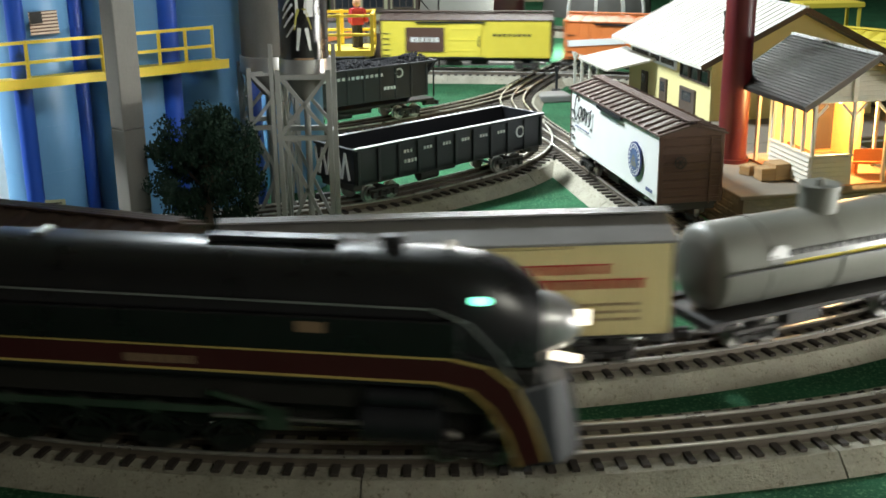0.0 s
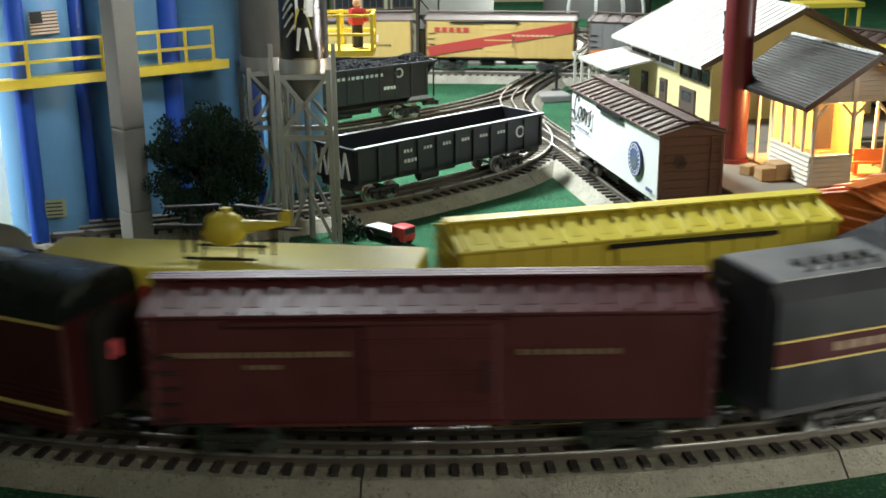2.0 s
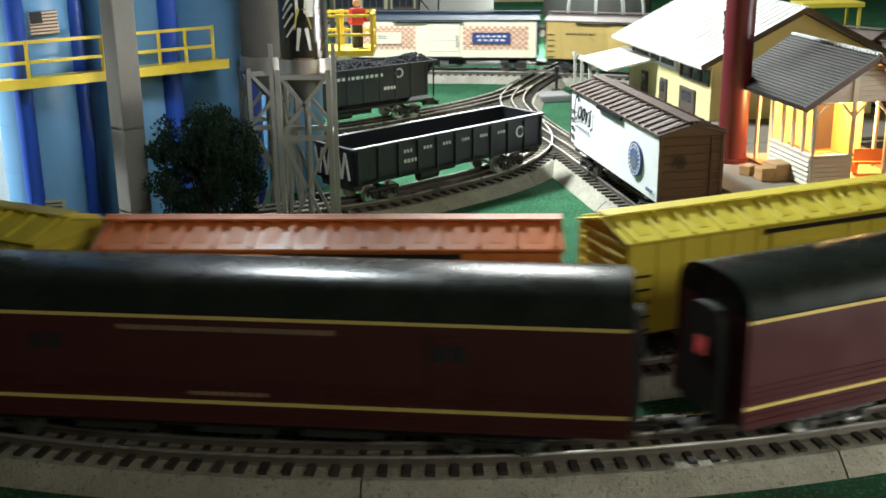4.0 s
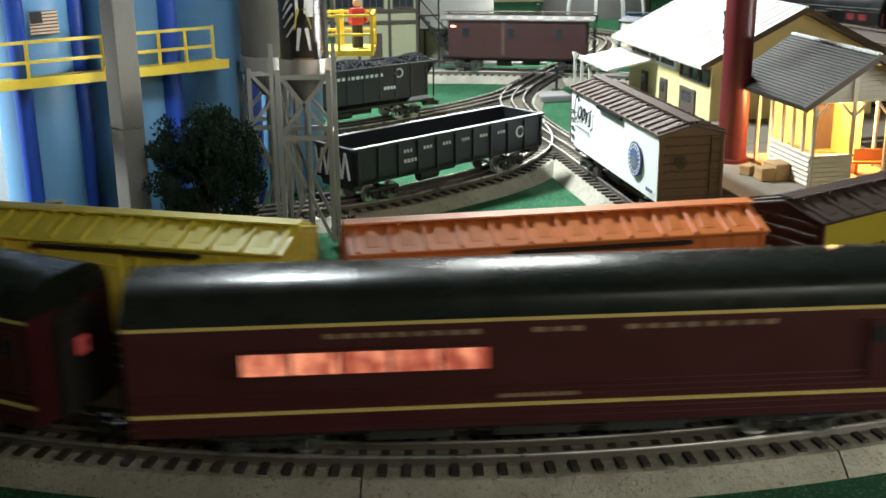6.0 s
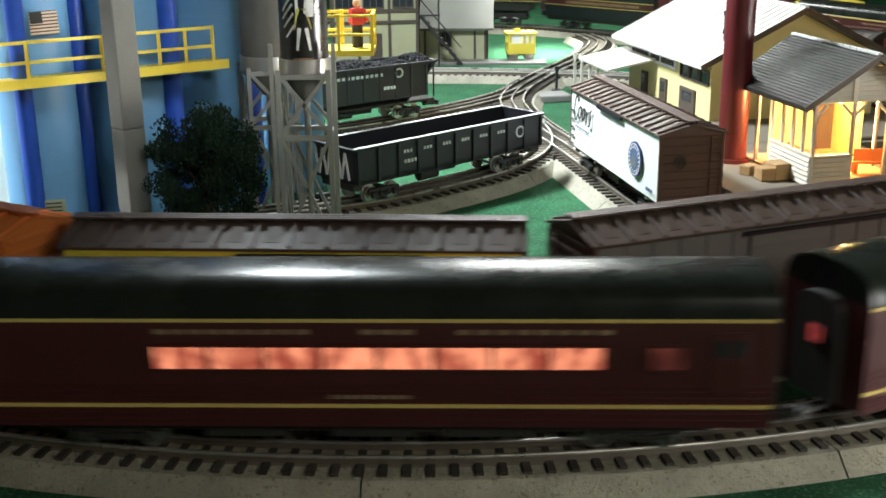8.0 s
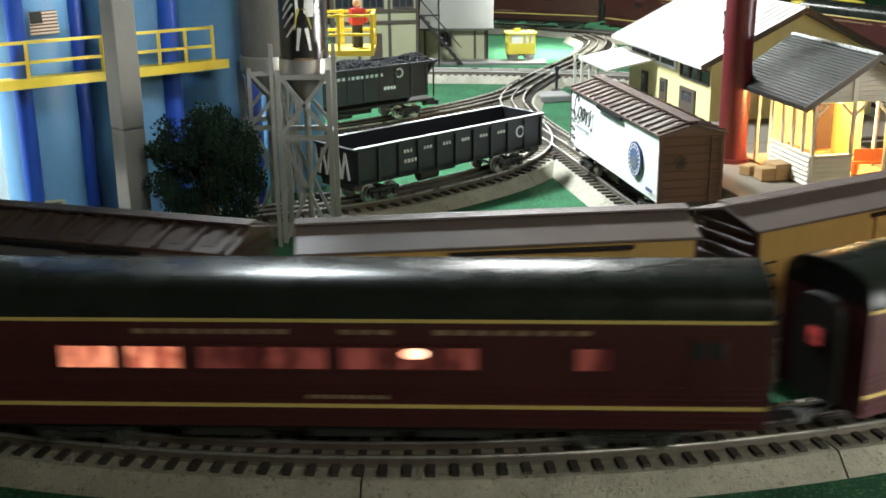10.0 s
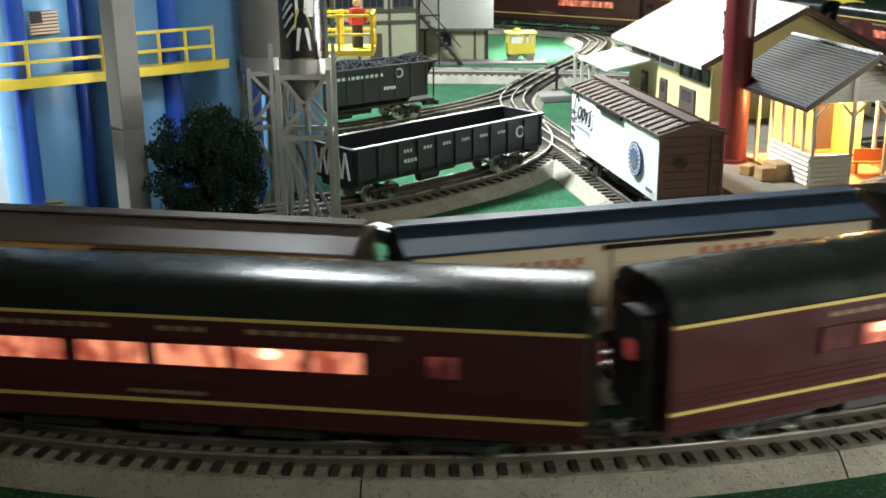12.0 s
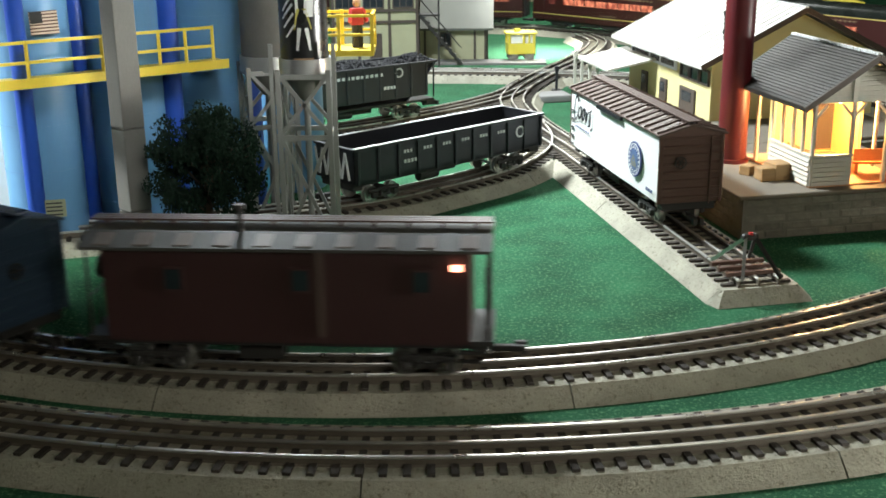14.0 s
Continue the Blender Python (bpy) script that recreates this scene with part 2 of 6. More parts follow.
def part(name, bm, material, parent=None, label="", at=None, smooth=False):
    """ONE mesh object under a thing or a part; bm is a bmesh or a mesh made before."""
    me = bm if isinstance(bm, bpy.types.Mesh) else mesh_of(bm, material, name, smooth)
    ob = new(name, me)
    ob.parent = parent
    if at is not None:
        ob.matrix_basis = at
    if label:
        ob["label"] = label
    return ob


def thing(name, at, label, category, group="", kind=""):
    ob = new(name)
    ob.empty_display_size = 0.02
    ob.matrix_basis = at
    return tagged(ob, label, category, group, kind)


B = bmesh.new


# ---------- the lines of the tracks ----------
def circle_pts(cx, cy, r, a0, a1, n):
    return [(cx + r * math.cos(math.radians(a0 + (a1 - a0) * i / n)), cy + r * math.sin(math.radians(a0 + (a1 - a0) * i / n))) for i in range(n + 1)]
class Path:
    """A closed or open smooth line through plan points, read by its length."""
    def __init__(self, pts, closed=False, sub=12):
        P = [np.array(p, float) for p in pts]
        n = len(P)
        out = []
        last = n if closed else n - 1
        for i in range(last):
            if closed:
                a, b, c, d = P[i - 1], P[i], P[(i + 1) % n], P[(i + 2) % n]
            else:
                a, b, c, d = P[max(i - 1, 0)], P[i], P[i + 1], P[min(i + 2, n - 1)]
            for k in range(sub):
                u = k / sub
                out.append(0.5 * (2 * b + (c - a) * u + (2 * a - 5 * b + 4 * c - d) * u * u + (3 * b - 3 * c + d - a) * u ** 3))
        out.append(P[0] if closed else P[-1])
        self.p = np.array(out)
        self.s = np.concatenate([[0], np.cumsum(np.hypot(*np.diff(self.p, axis=0).T))])
        self.length, self.closed = self.s[-1], closed
    def at(self, s):
        if self.closed:
            s = s % self.length
        return np.array([np.interp(s, self.s, self.p[:, 0]), np.interp(s, self.s, self.p[:, 1])])
    def heading(self, s):
        d = self.at(s + 0.004) - self.at(s - 0.004)
        return math.atan2(d[1], d[0])
# outer line, run to the right along the front
OUTER = Path(circle_pts(-0.01, 1.479, 0.90, -125, -5, 20) + [(0.868, 1.58), (0.822, 1.76), (0.742, 1.93), (0.64, 2.085), (0.525, 2.235), (0.42, 2.385), (0.315, 2.50), (0.20, 2.585), (0.05, 2.645), (-0.3, 2.74), (-0.8, 2.8), (-1.3, 2.86), (-1.62, 2.66), (-1.72, 2.2), (-1.72, 1.5), (-1.62, 1.1), (-1.35, 0.93), (-1.0, 0.88), (-0.72, 0.85)], closed=True)
# inner line, run to the left along the front
INNER = Path(circle_pts(-0.045, 1.41, 0.72, 0, -122, 20) + [(-0.6, 0.915), (-0.9, 1.01), (-1.25, 1.06), (-1.5, 1.22), (-1.59, 1.55), (-1.58, 2.1), (-1.5, 2.5), (-1.3, 2.62), (-1.12, 2.45), (-1.12, 2.0), (-1.1, 1.5), (-1.0, 1.28), (-0.86, 1.3), (-0.78, 1.55), (-0.68, 1.78), (-0.5, 1.91), (-0.3, 1.955), (-0.02, 1.955), (0.15, 1.93), (0.3, 1.885), (0.45, 1.82), (0.58, 1.7), (0.655, 1.55)], closed=True)


# ---------- room and table ----------
def slab(name, material, c, s, label, category="wall"):
    bm = B()
    box(bm, c, s)
    return tagged(part(name, bm, material), label, category, kind="structure")


slab("ground", "grass", (0.0, 1.85, -0.02), (3.6, 3.3, 0.04), "green grass matting on the layout table", "ground")
slab("floor", "floor", (0, 1.0, -0.925), (5.2, 5.2, 0.05), "brown floor of the train room", "floor")
slab("wall_north", "wood", (0, 3.55, 0.35), (5.2, 0.08, 2.6), "dark wood-panelled wall behind the layout")
slab("wall_south", "plaster", (0, -1.6, 0.35), (5.2, 0.08, 2.6), "plain room wall")
slab("wall_west", "plaster", (-2.6, 1.0, 0.35), (0.08, 5.2, 2.6), "plain room wall")
slab("wall_east", "wood", (2.6, 1.0, 0.35), (0.08, 5.2, 2.6), "wood-panelled room wall")
slab("ceiling", "plaster", (0, 1.0, 1.68), (5.2, 5.2, 0.06), "plain white ceiling", "ceiling")


# ---------- tracks ----------
def strip(path, s0, s1, step, profile):
    """A profile of (offset, height) carried along a line."""
    n = max(2, int((s1 - s0) / step))
    rows = []
    for i in range(n + 1):
        s = s0 + (s1 - s0) * i / n
        p, h = path.at(s), path.heading(s)
        nx, ny = -math.sin(h), math.cos(h)
        rows.append([(p[0] + o * nx, p[1] + o * ny, z) for o, z in profile])
    return rows


BED = [(-0.0445, 0.0005), (-0.034, 0.0105), (-0.033, 0.0115), (0.033, 0.0115), (0.034, 0.0105), (0.0445, 0.0005)]
RAIL_HEAD = [(-0.0012, 0.0164), (-0.0013, 0.0174), (-0.0008, 0.0180), (0.0008, 0.0180), (0.0013, 0.0174), (0.0012, 0.0164)]
RAIL_WEB = [(-0.0016, 0.0115), (-0.0007, 0.0127), (-0.0007, 0.0166), (0.0007, 0.0166), (0.0007, 0.0127), (0.0016, 0.0115)]
GAUGE = 0.0168
bm = B()
box(bm, (0, 0, 0.01205), (0.0044, 0.0580, 0.0026))
TIE = mesh_of(bm, "tie", "tie")


def track(name, path, s0, s1, label, section=0.254, near=None, beds=True, ends=(0.0, 0.0)):
    """Roadbed sections with joints, ties and three rails along a line. near: the stretch whose ties are single pieces."""
    root = thing(name, Matrix(), label, "track", kind="structure")
    n = max(1, round((s1 - s0) / section))
    for i in range(n if beds else 0):
        a, b = s0 + (s1 - s0) * i / n, s0 + (s1 - s0) * (i + 1) / n
        bm = B()
        rows = strip(path, a + 0.0005, b - 0.0005, 0.015, BED)
        loft(bm, rows)
        part("roadbed", bm, "bed", root)
    loose, k = B(), 0
    s = s0 + 0.006
    while s < s1 - 0.003:
        p, h = path.at(s), path.heading(s)
        m = pose(p[0], p[1], 0, 0, 0, math.degrees(h))
        if near and near[0] <= s <= near[1]:
            part("tie", TIE, "tie", root, at=m)
        else:
            box(loose, (0, 0, 0.01205), (0.0044, 0.0580, 0.0026), m=m)
        s += 0.0127
    tagged(part("far_ties", loose, "tie", root), kind="stuff")
    # Brown strips mix the tie colour with painted shading between the rails.
    for o in (-GAUGE / 2, GAUGE / 2):
        bm = B()
        loft(bm, strip(path, s0 + 0.001, s1 - 0.001, 0.015, [(o - 0.0076, 0.0112), (o - 0.0072, 0.0128), (o + 0.0072, 0.0128), (o + 0.0076, 0.0112)]))
        part("ballast_infill", bm, "infill", root, "brown ballast between the rails with shading in its colour")
    for o, mm in ((-GAUGE, "rail"), (0.0, "midrail"), (GAUGE, "rail")):
        bm = B()
        loft(bm, strip(path, s0, s1, 0.012, [(o + a, z) for a, z in RAIL_HEAD]))
        head = part("rail" if o else "centre_rail", bm, mm, root, smooth=True)
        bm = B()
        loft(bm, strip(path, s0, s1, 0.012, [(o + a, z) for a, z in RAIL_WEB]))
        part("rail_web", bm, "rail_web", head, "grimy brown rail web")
    return root


track("outer_track", OUTER, 0.0, OUTER.length, "curved three-rail toy track on grey moulded roadbed", near=(0.15, 1.1))
track("inner_track", INNER, 0.0, INNER.length, "curved three-rail toy track on grey moulded roadbed", near=(0.6, 1.45))
SIDING = Path([(0.249, 0.851), (0.2255, 0.972), (0.1775, 1.218), (0.153, 1.34), (0.129, 1.45), (0.108, 1.57), (0.104, 1.675), (0.130, 1.795), (0.186, 1.944), (0.245, 2.075), (0.294, 2.215), (0.315, 2.326), (0.30, 2.43)])
track("bumper_siding", SIDING, 0.0, SIDING.length, "straight three-rail siding ending at a bumper", near=(0, 0.5))
GONDOLA_LINE = Path([(-0.45, 0.99), (-0.25, 1.045), (-0.09, 1.105), (-0.01, 1.165), (0.06, 1.235), (0.105, 1.32), (0.121, 1.41), (0.114, 1.53)])
track("gondola_track", GONDOLA_LINE, 0.0, GONDOLA_LINE.length, "curved three-rail yard track", near=(0.2, 0.75))
HOPPER_LINE = Path([(-0.6, 1.27), (-0.35, 1.36), (-0.134, 1.478), (-0.009, 1.588), (0.066, 1.672), (0.112, 1.75), (0.168, 1.896), (0.23, 2.033)])
track("hopper_track", HOPPER_LINE, 0.0, HOPPER_LINE.length, "three-rail yard track crossing the far line")


# ---------- running gear ----------
_made = {}


def wheel_mesh(r=0.0085, w=0.005):
    key = ("wheel", r, w)
    if key not in _made:
        bm = B()
        prof = [(0.0012, -w / 2), (r * 0.55, -w / 2), (r * 0.62, -w * 0.2), (r * 0.8, -w * 0.2), (r * 0.86, -w / 2), (r, -w / 2), (r * 0.97, w * 0.25), (r * 1.12, w * 0.3), (r * 1.1, w / 2), (0.0012, w / 2)]
        rows = [[(a * math.cos(q), y, a * math.sin(q)) for a, y in prof] for q in [2 * math.pi * i / 20 for i in range(21)]]
        loft(bm, rows, caps=False, closed=True)
        bmesh.ops.remove_doubles(bm, verts=bm.verts, dist=1e-5)
        _made[key] = mesh_of(bm, "steel", "wheel", True)
    return _made[key]


def truck(parent, x, half=0.0185, passenger=False):
    key = ("truck", passenger)
    if key not in _made:
        bm = B()
        w = 0.026 if passenger else half
        for s in (-1, 1):
            y = s * 0.0225
            box(bm, (0, y, 0.0125), (w * 2.1, 0.003, 0.004))
            box(bm, (0, y, 0.0075), (w * 0.9, 0.003, 0.003))
            for q in (-1, 1):
                bar(bm, (q * w * 0.45, y, 0.0075), (q * w * 0.85, y, 0.012), 0.003, 0.003)
                box(bm, (q * w * 0.72, y * 1.08, 0.0085), (0.006, 0.0045, 0.006))
                rod(bm, (q * 0.0045, y * 1.05, 0.006), (q * 0.0045, y * 1.05, 0.0125), 0.0021, 8)
        box(bm, (0, 0, 0.0125), (0.010, 0.045, 0.0045))
        rod(bm, (0, 0, 0.012), (0, 0, 0.020), 0.007, 12)
        bevelled(bm, 0.0005)
        _made[key] = mesh_of(bm, "frame", "truck")
    t = part("truck", _made[key], "frame", parent, at=pose(x, 0, 0))
    w = 0.026 if passenger else half
    for q in (-1, 1):
        for s in (-1, 1):
            part("wheel", wheel_mesh(), "steel", t, at=pose(q * w * 0.72, s * 0.0165, 0.0085, 0, 0, 0 if s < 0 else 180))
        bm = B()
        rod(bm, (q * w * 0.72, -0.02, 0.0085), (q * w * 0.72, 0.02, 0.0085), 0.0016, 8)
        part("axle", bm, "steel", t)
    return t


def coupler(parent, x, s):
    if "coupler" not in _made:
        bm = B()
        box(bm, (0.008, 0, 0.0105), (0.020, 0.005, 0.004))
        box(bm, (0.018, 0.0035, 0.0105), (0.008, 0.004, 0.007))
        box(bm, (0.020, -0.003, 0.0105), (0.004, 0.004, 0.006))
        bevelled(bm, 0.0006)
        _made["coupler"] = mesh_of(bm, "frame", "coupler")
    part("coupler", _made["coupler"], "frame", parent, at=pose(x, 0, 0.001, 0, 0, 0 if s > 0 else 180))


def panel(name, parent, material, x0, x1, z0, z1, y, t=0.0008, label=""):
    """A thin raised panel on a car's side; y is the side's plane."""
    bm = B()
    box(bm, ((x0 + x1) / 2, y, (z0 + z1) / 2), (x1 - x0, t, z1 - z0))
    return part(name, bm, material, parent, label)


def bars(name, parent, material, x0, x1, z, h, y, n, gap=0.35, t=0.0007):
    """Lettering too small to read, as plain bars."""
    bm = B()
    w = (x1 - x0) / n
    for i in range(n):
        ww = w * (1 - gap) * (0.75 + 0.5 * random.random() * 0.5)
        box(bm, (x0 + w * (i + 0.5), y, z), (ww, t, h))
    return tagged(part(name, bm, material, parent), kind="stuff")


# ---------- freight cars ----------
ZB, ZE, ZP = 0.024, 0.086, 0.0945   # side sill, eaves and roof peak over the railhead


def car_base(name, label, category, length, group="freight cars"):
    root = thing(name, Matrix(), label, category, group)
    bm = B()
    box(bm, (0, 0, 0.0195), (length - 0.012, 0.012, 0.007))
    box(bm, (0, 0, 0.0225), (length - 0.004, 0.054, 0.003))
    for q in (-1, 1):
        box(bm, (q * (length / 2 - 0.008), 0, 0.0195), (0.012, 0.05, 0.006))
    box(bm, (0.02, 0.012, 0.014), (0.03, 0.012, 0.012))
    rod(bm, (-0.035, -0.012, 0.0145), (-0.01, -0.012, 0.0145), 0.006, 10)
    bevelled(bm, 0.0006)
    part("underframe", bm, "frame", root)
    for q in (-1, 1):
        truck(root, q * (length / 2 - 0.042))
        coupler(root, q * length / 2, q)
    return root


def boxcar(name, label, length, side, roof, end, ribs=12, door=0.055, boards=False, walk_mat=None, category="boxcar", rail_mat="black", smooth_side=False):
    root = car_base(name, label, category, length)
    h, wy = length / 2, 0.031
    bm = B()
    box(bm, (0, 0, (ZB + ZE) / 2), (length - 0.003, 2 * wy - 0.002, ZE - ZB))
    bevelled(bm, 0.0007)
    part("body", bm, side, root)
    for q in (-1, 1):
        bm = B()
        prism(bm, [(-wy + 0.0005, ZB), (wy - 0.0005, ZB), (wy - 0.0005, ZE), (0, ZP - 0.001), (-wy + 0.0005, ZE)], q * (h - 0.003), q * h)
        bevelled(bm, 0.0004)
        e = part("end_wall", bm, end, root)
        key = ("end_rib", end)
        if key not in _made:
            bm = B()
            box(bm, (0, 0, 0), (0.0013, 2 * wy - 0.008, 0.0028))
            _made[key] = mesh_of(bevelled(bm, 0.0004), end, "end_rib")
        for k in range(8):
            part("end_rib", _made[key], end, e, at=pose(q * (h + 0.0006), 0, ZB + 0.005 + k * 0.0077))
        bm = B()
        for z in range(6):
            box(bm, (q * (h + 0.0025), -0.022, ZB + 0.004 + z * 0.0105), (0.0009, 0.010, 0.0009))
        for y in (-0.027, -0.017):
            box(bm, (q * (h + 0.0025), y, ZB + 0.03), (0.0009, 0.0009, 0.062))
        part("ladder", bm, end, e)
        bm = B()
        for k in range(12):
            a0, a1 = math.pi * k / 6, math.pi * (k + 1) / 6
            f = lambda a: (q * (h + 0.004), 0.012 + 0.0052 * math.cos(a), 0.062 + 0.0052 * math.sin(a))
            bar(bm, f(a0), f(a1), 0.0009, 0.0009)
        for k in range(3):
            a0 = math.pi * k / 3
            bar(bm, (q * (h + 0.004), 0.012 - 0.005 * math.cos(a0), 0.062 - 0.005 * math.sin(a0)), (q * (h + 0.004), 0.012 + 0.005 * math.cos(a0), 0.062 + 0.005 * math.sin(a0)), 0.0007, 0.0007)
        rod(bm, (q * (h + 0.001), 0.012, 0.062), (q * (h + 0.0045), 0.012, 0.062), 0.0009, 6)
        part("brake_wheel", bm, "frame", e)
    # roof with raised seams
    bm = B()
    o = 0.0018
    prism(bm, [(-wy - o, ZE - 0.001), (-wy - o, ZE + 0.0008), (0, ZP + 0.0012), (wy + o, ZE + 0.0008), (wy + o, ZE - 0.001), (0, ZP - 0.001)], -h - 0.002, h + 0.002)
    bevelled(bm, 0.0004)
    roof_ob = part("roof", bm, roof, root)
    if ribs > 2:
        dx = (length - 0.008) / ribs
        key = ("rib", roof, round(dx, 4))
        if key not in _made:
            b1, b2 = B(), B()
            for s in (-1, 1):
                bar(b1, (0, s * (wy + o * 0.7), ZE + 0.0016), (0, s * 0.004, ZP + 0.0012), 0.0024, 0.0022)
                bar(b2, (0, s * (wy - 0.005), ZE + 0.0024), (0, s * 0.008, ZP + 0.0004), dx * 0.42, 0.0009)
            _made[key] = (mesh_of(bevelled(b1, 0.0004), roof, "rib"), mesh_of(bevelled(b2, 0.0005), roof, "roof_panel"))
        for i in range(ribs + 1):
            x = -h + 0.004 + dx * i
            part("rib", _made[key][0], roof, roof_ob, at=pose(x, 0, 0))
            if i < ribs:
                part("roof_panel", _made[key][1], roof, roof_ob, at=pose(x + dx / 2, 0, 0))
    bm = B()
    for s in (-1, 0, 1):
        box(bm, (0, s * 0.0042, ZP + 0.0034), (length + 0.004, 0.0036, 0.0012))
    for i in range(ribs):
        box(bm, (-h + 0.01 + (length - 0.02) * i / max(ribs - 1, 1), 0, ZP + 0.002), (0.002, 0.012, 0.002))
    part("roof_walk", bm, walk_mat or roof, roof_ob)
    for s in (-1, 1):
        y = s * (wy - 0.0005)
        if door:
            bm = B()
            box(bm, (0, y + s * 0.0012, (ZB + ZE) / 2 - 0.001), (door, 0.0022, ZE - ZB - 0.006))
            bevelled(bm, 0.0005)
            d = part("door", bm, side, root)
            for k in range(3):
                bm = B()
                box(bm, (0, y + s * 0.0025, ZB + 0.012 + 0.018 * k), (door - 0.006, 0.0012, 0.002))
                part("door_rib", bm, side, d)
            bm = B()
            box(bm, (door * 0.42, y + s * 0.0036, 0.052), (0.0018, 0.0016, 0.018))
            part("handle", bm, "frame", d)
            # Black by default: the door track's shadow is put into the rail colour.
            bm = B()
            box(bm, (-door * 0.45, y + s * 0.0028, ZE - 0.0035), (door * 2.1, 0.0026, 0.0022))
            part("door_rail", bm, rail_mat, root)
            bm = B()
            box(bm, (-door * 0.45, y + s * 0.0022, ZB + 0.0008), (door * 2.1, 0.0022, 0.0018))
            part("door_rail", bm, rail_mat, root)
        bm = B()
        if boards:
            n = int(length / 0.0042)
            for i in range(n):
                x = -h + 0.004 + (length - 0.008) * i / (n - 1)
                if abs(x) > (door or 0) / 2 + 0.002:
                    box(bm, (x, y + s * 0.0001, (ZB + ZE) / 2), (0.0034, 0.0012, ZE - ZB - 0.003))
        else:
            n = 14
            for i in range(n + 1):
                x = -h + 0.003 + (length - 0.006) * i / n
                if abs(x) > (door or 0) / 2 + 0.003:
                    box(bm, (x, y + s * 0.0001, (ZB + ZE) / 2), (0.0016, 0.0014, ZE - ZB - 0.001))
        if smooth_side:
            bm.free()
        else:
            tagged(part("board_siding" if boards else "ribbing", bm, side, root), kind="stuff")
        for k in range(5):
            bm = B()
            box(bm, (s * (h - 0.010), y + s * 0.0014, ZB + 0.004 + k * 0.009), (0.012, 0.0016, 0.001))
            part("grab_iron", bm, "frame", root)
    return root


def side_pair(fn):
    for s in (-1, 1):
        fn(s, s * 0.0316)


def tank_car(length=0.215):
    root = car_base("tank_car", "grey single-dome tank car with a yellow stripe", "tank car", length)
    h, r, zc = length / 2, 0.0295, 0.0545
    bm = B()
    rows = []
    for x, k in [(-h + 0.004, 0.55), (-h + 0.0055, 0.8), (-h + 0.009, 0.94), (-h + 0.013, 1), (h - 0.013, 1), (h - 0.009, 0.94), (h - 0.0055, 0.8), (h - 0.004, 0.55)]:
        rows.append([(x, r * k * math.cos(a), zc + r * k * math.sin(a)) for a in [2 * math.pi * i / 32 for i in range(32)]])
    loft(bm, rows)
    tank = part("tank", bm, "tank_grey", root, smooth=True)
    bm = B()
    for x in (-0.06, 0.0, 0.06):
        rows = [[(x + d, (r + 0.0008) * math.cos(a), zc + (r + 0.0008) * math.sin(a)) for a in [2 * math.pi * i / 32 for i in range(32)]] for d in (-0.0015, 0.0015)]
        loft(bm, rows)
    part("band", bm, "tank_grey", tank)
    bm = B()
    rod(bm, (0, 0, zc + r - 0.003), (0, 0, zc + r + 0.013), 0.0135, 20)
    rod(bm, (0, 0, zc + r + 0.013), (0, 0, zc + r + 0.016), 0.0145, 20)
    rod(bm, (0.004, 0.004, zc + r + 0.015), (0.004, 0.004, zc + r + 0.021), 0.003, 8)
    part("dome", bm, "tank_grey", root, smooth=True)
    bm = B()
    for s in (-1, 1):
        rod(bm, (-h + 0.006, s * 0.0325, 0.058), (h - 0.006, s * 0.0325, 0.058), 0.0008, 6)
        for x in (-h + 0.01, -0.03, 0.03, h - 0.01):
            rod(bm, (x, s * 0.0325, 0.058), (x, s * 0.029, 0.056), 0.0008, 6)
        box(bm, (0, s * 0.028, 0.0255), (length - 0.01, 0.008, 0.0016))
    part("handrail", bm, "frame", root)
    for s in (-1, 1):
        bm = B()
        box(bm, (0.0, s * 0.0292, 0.0578), (0.1, 0.0010, 0.0035))
        part("stripe", bm, "yellow", tank)
        bars("lettering", tank, "frame", -0.05, 0.05, 0.065, 0.004, s * 0.0283, 12)
        bm = B()
        rod(bm, (0.055, s * 0.0272, 0.062), (0.055, s * 0.0284, 0.062), 0.009, 20)
        part("round_sign", bm, "white_print", tank)
    return root


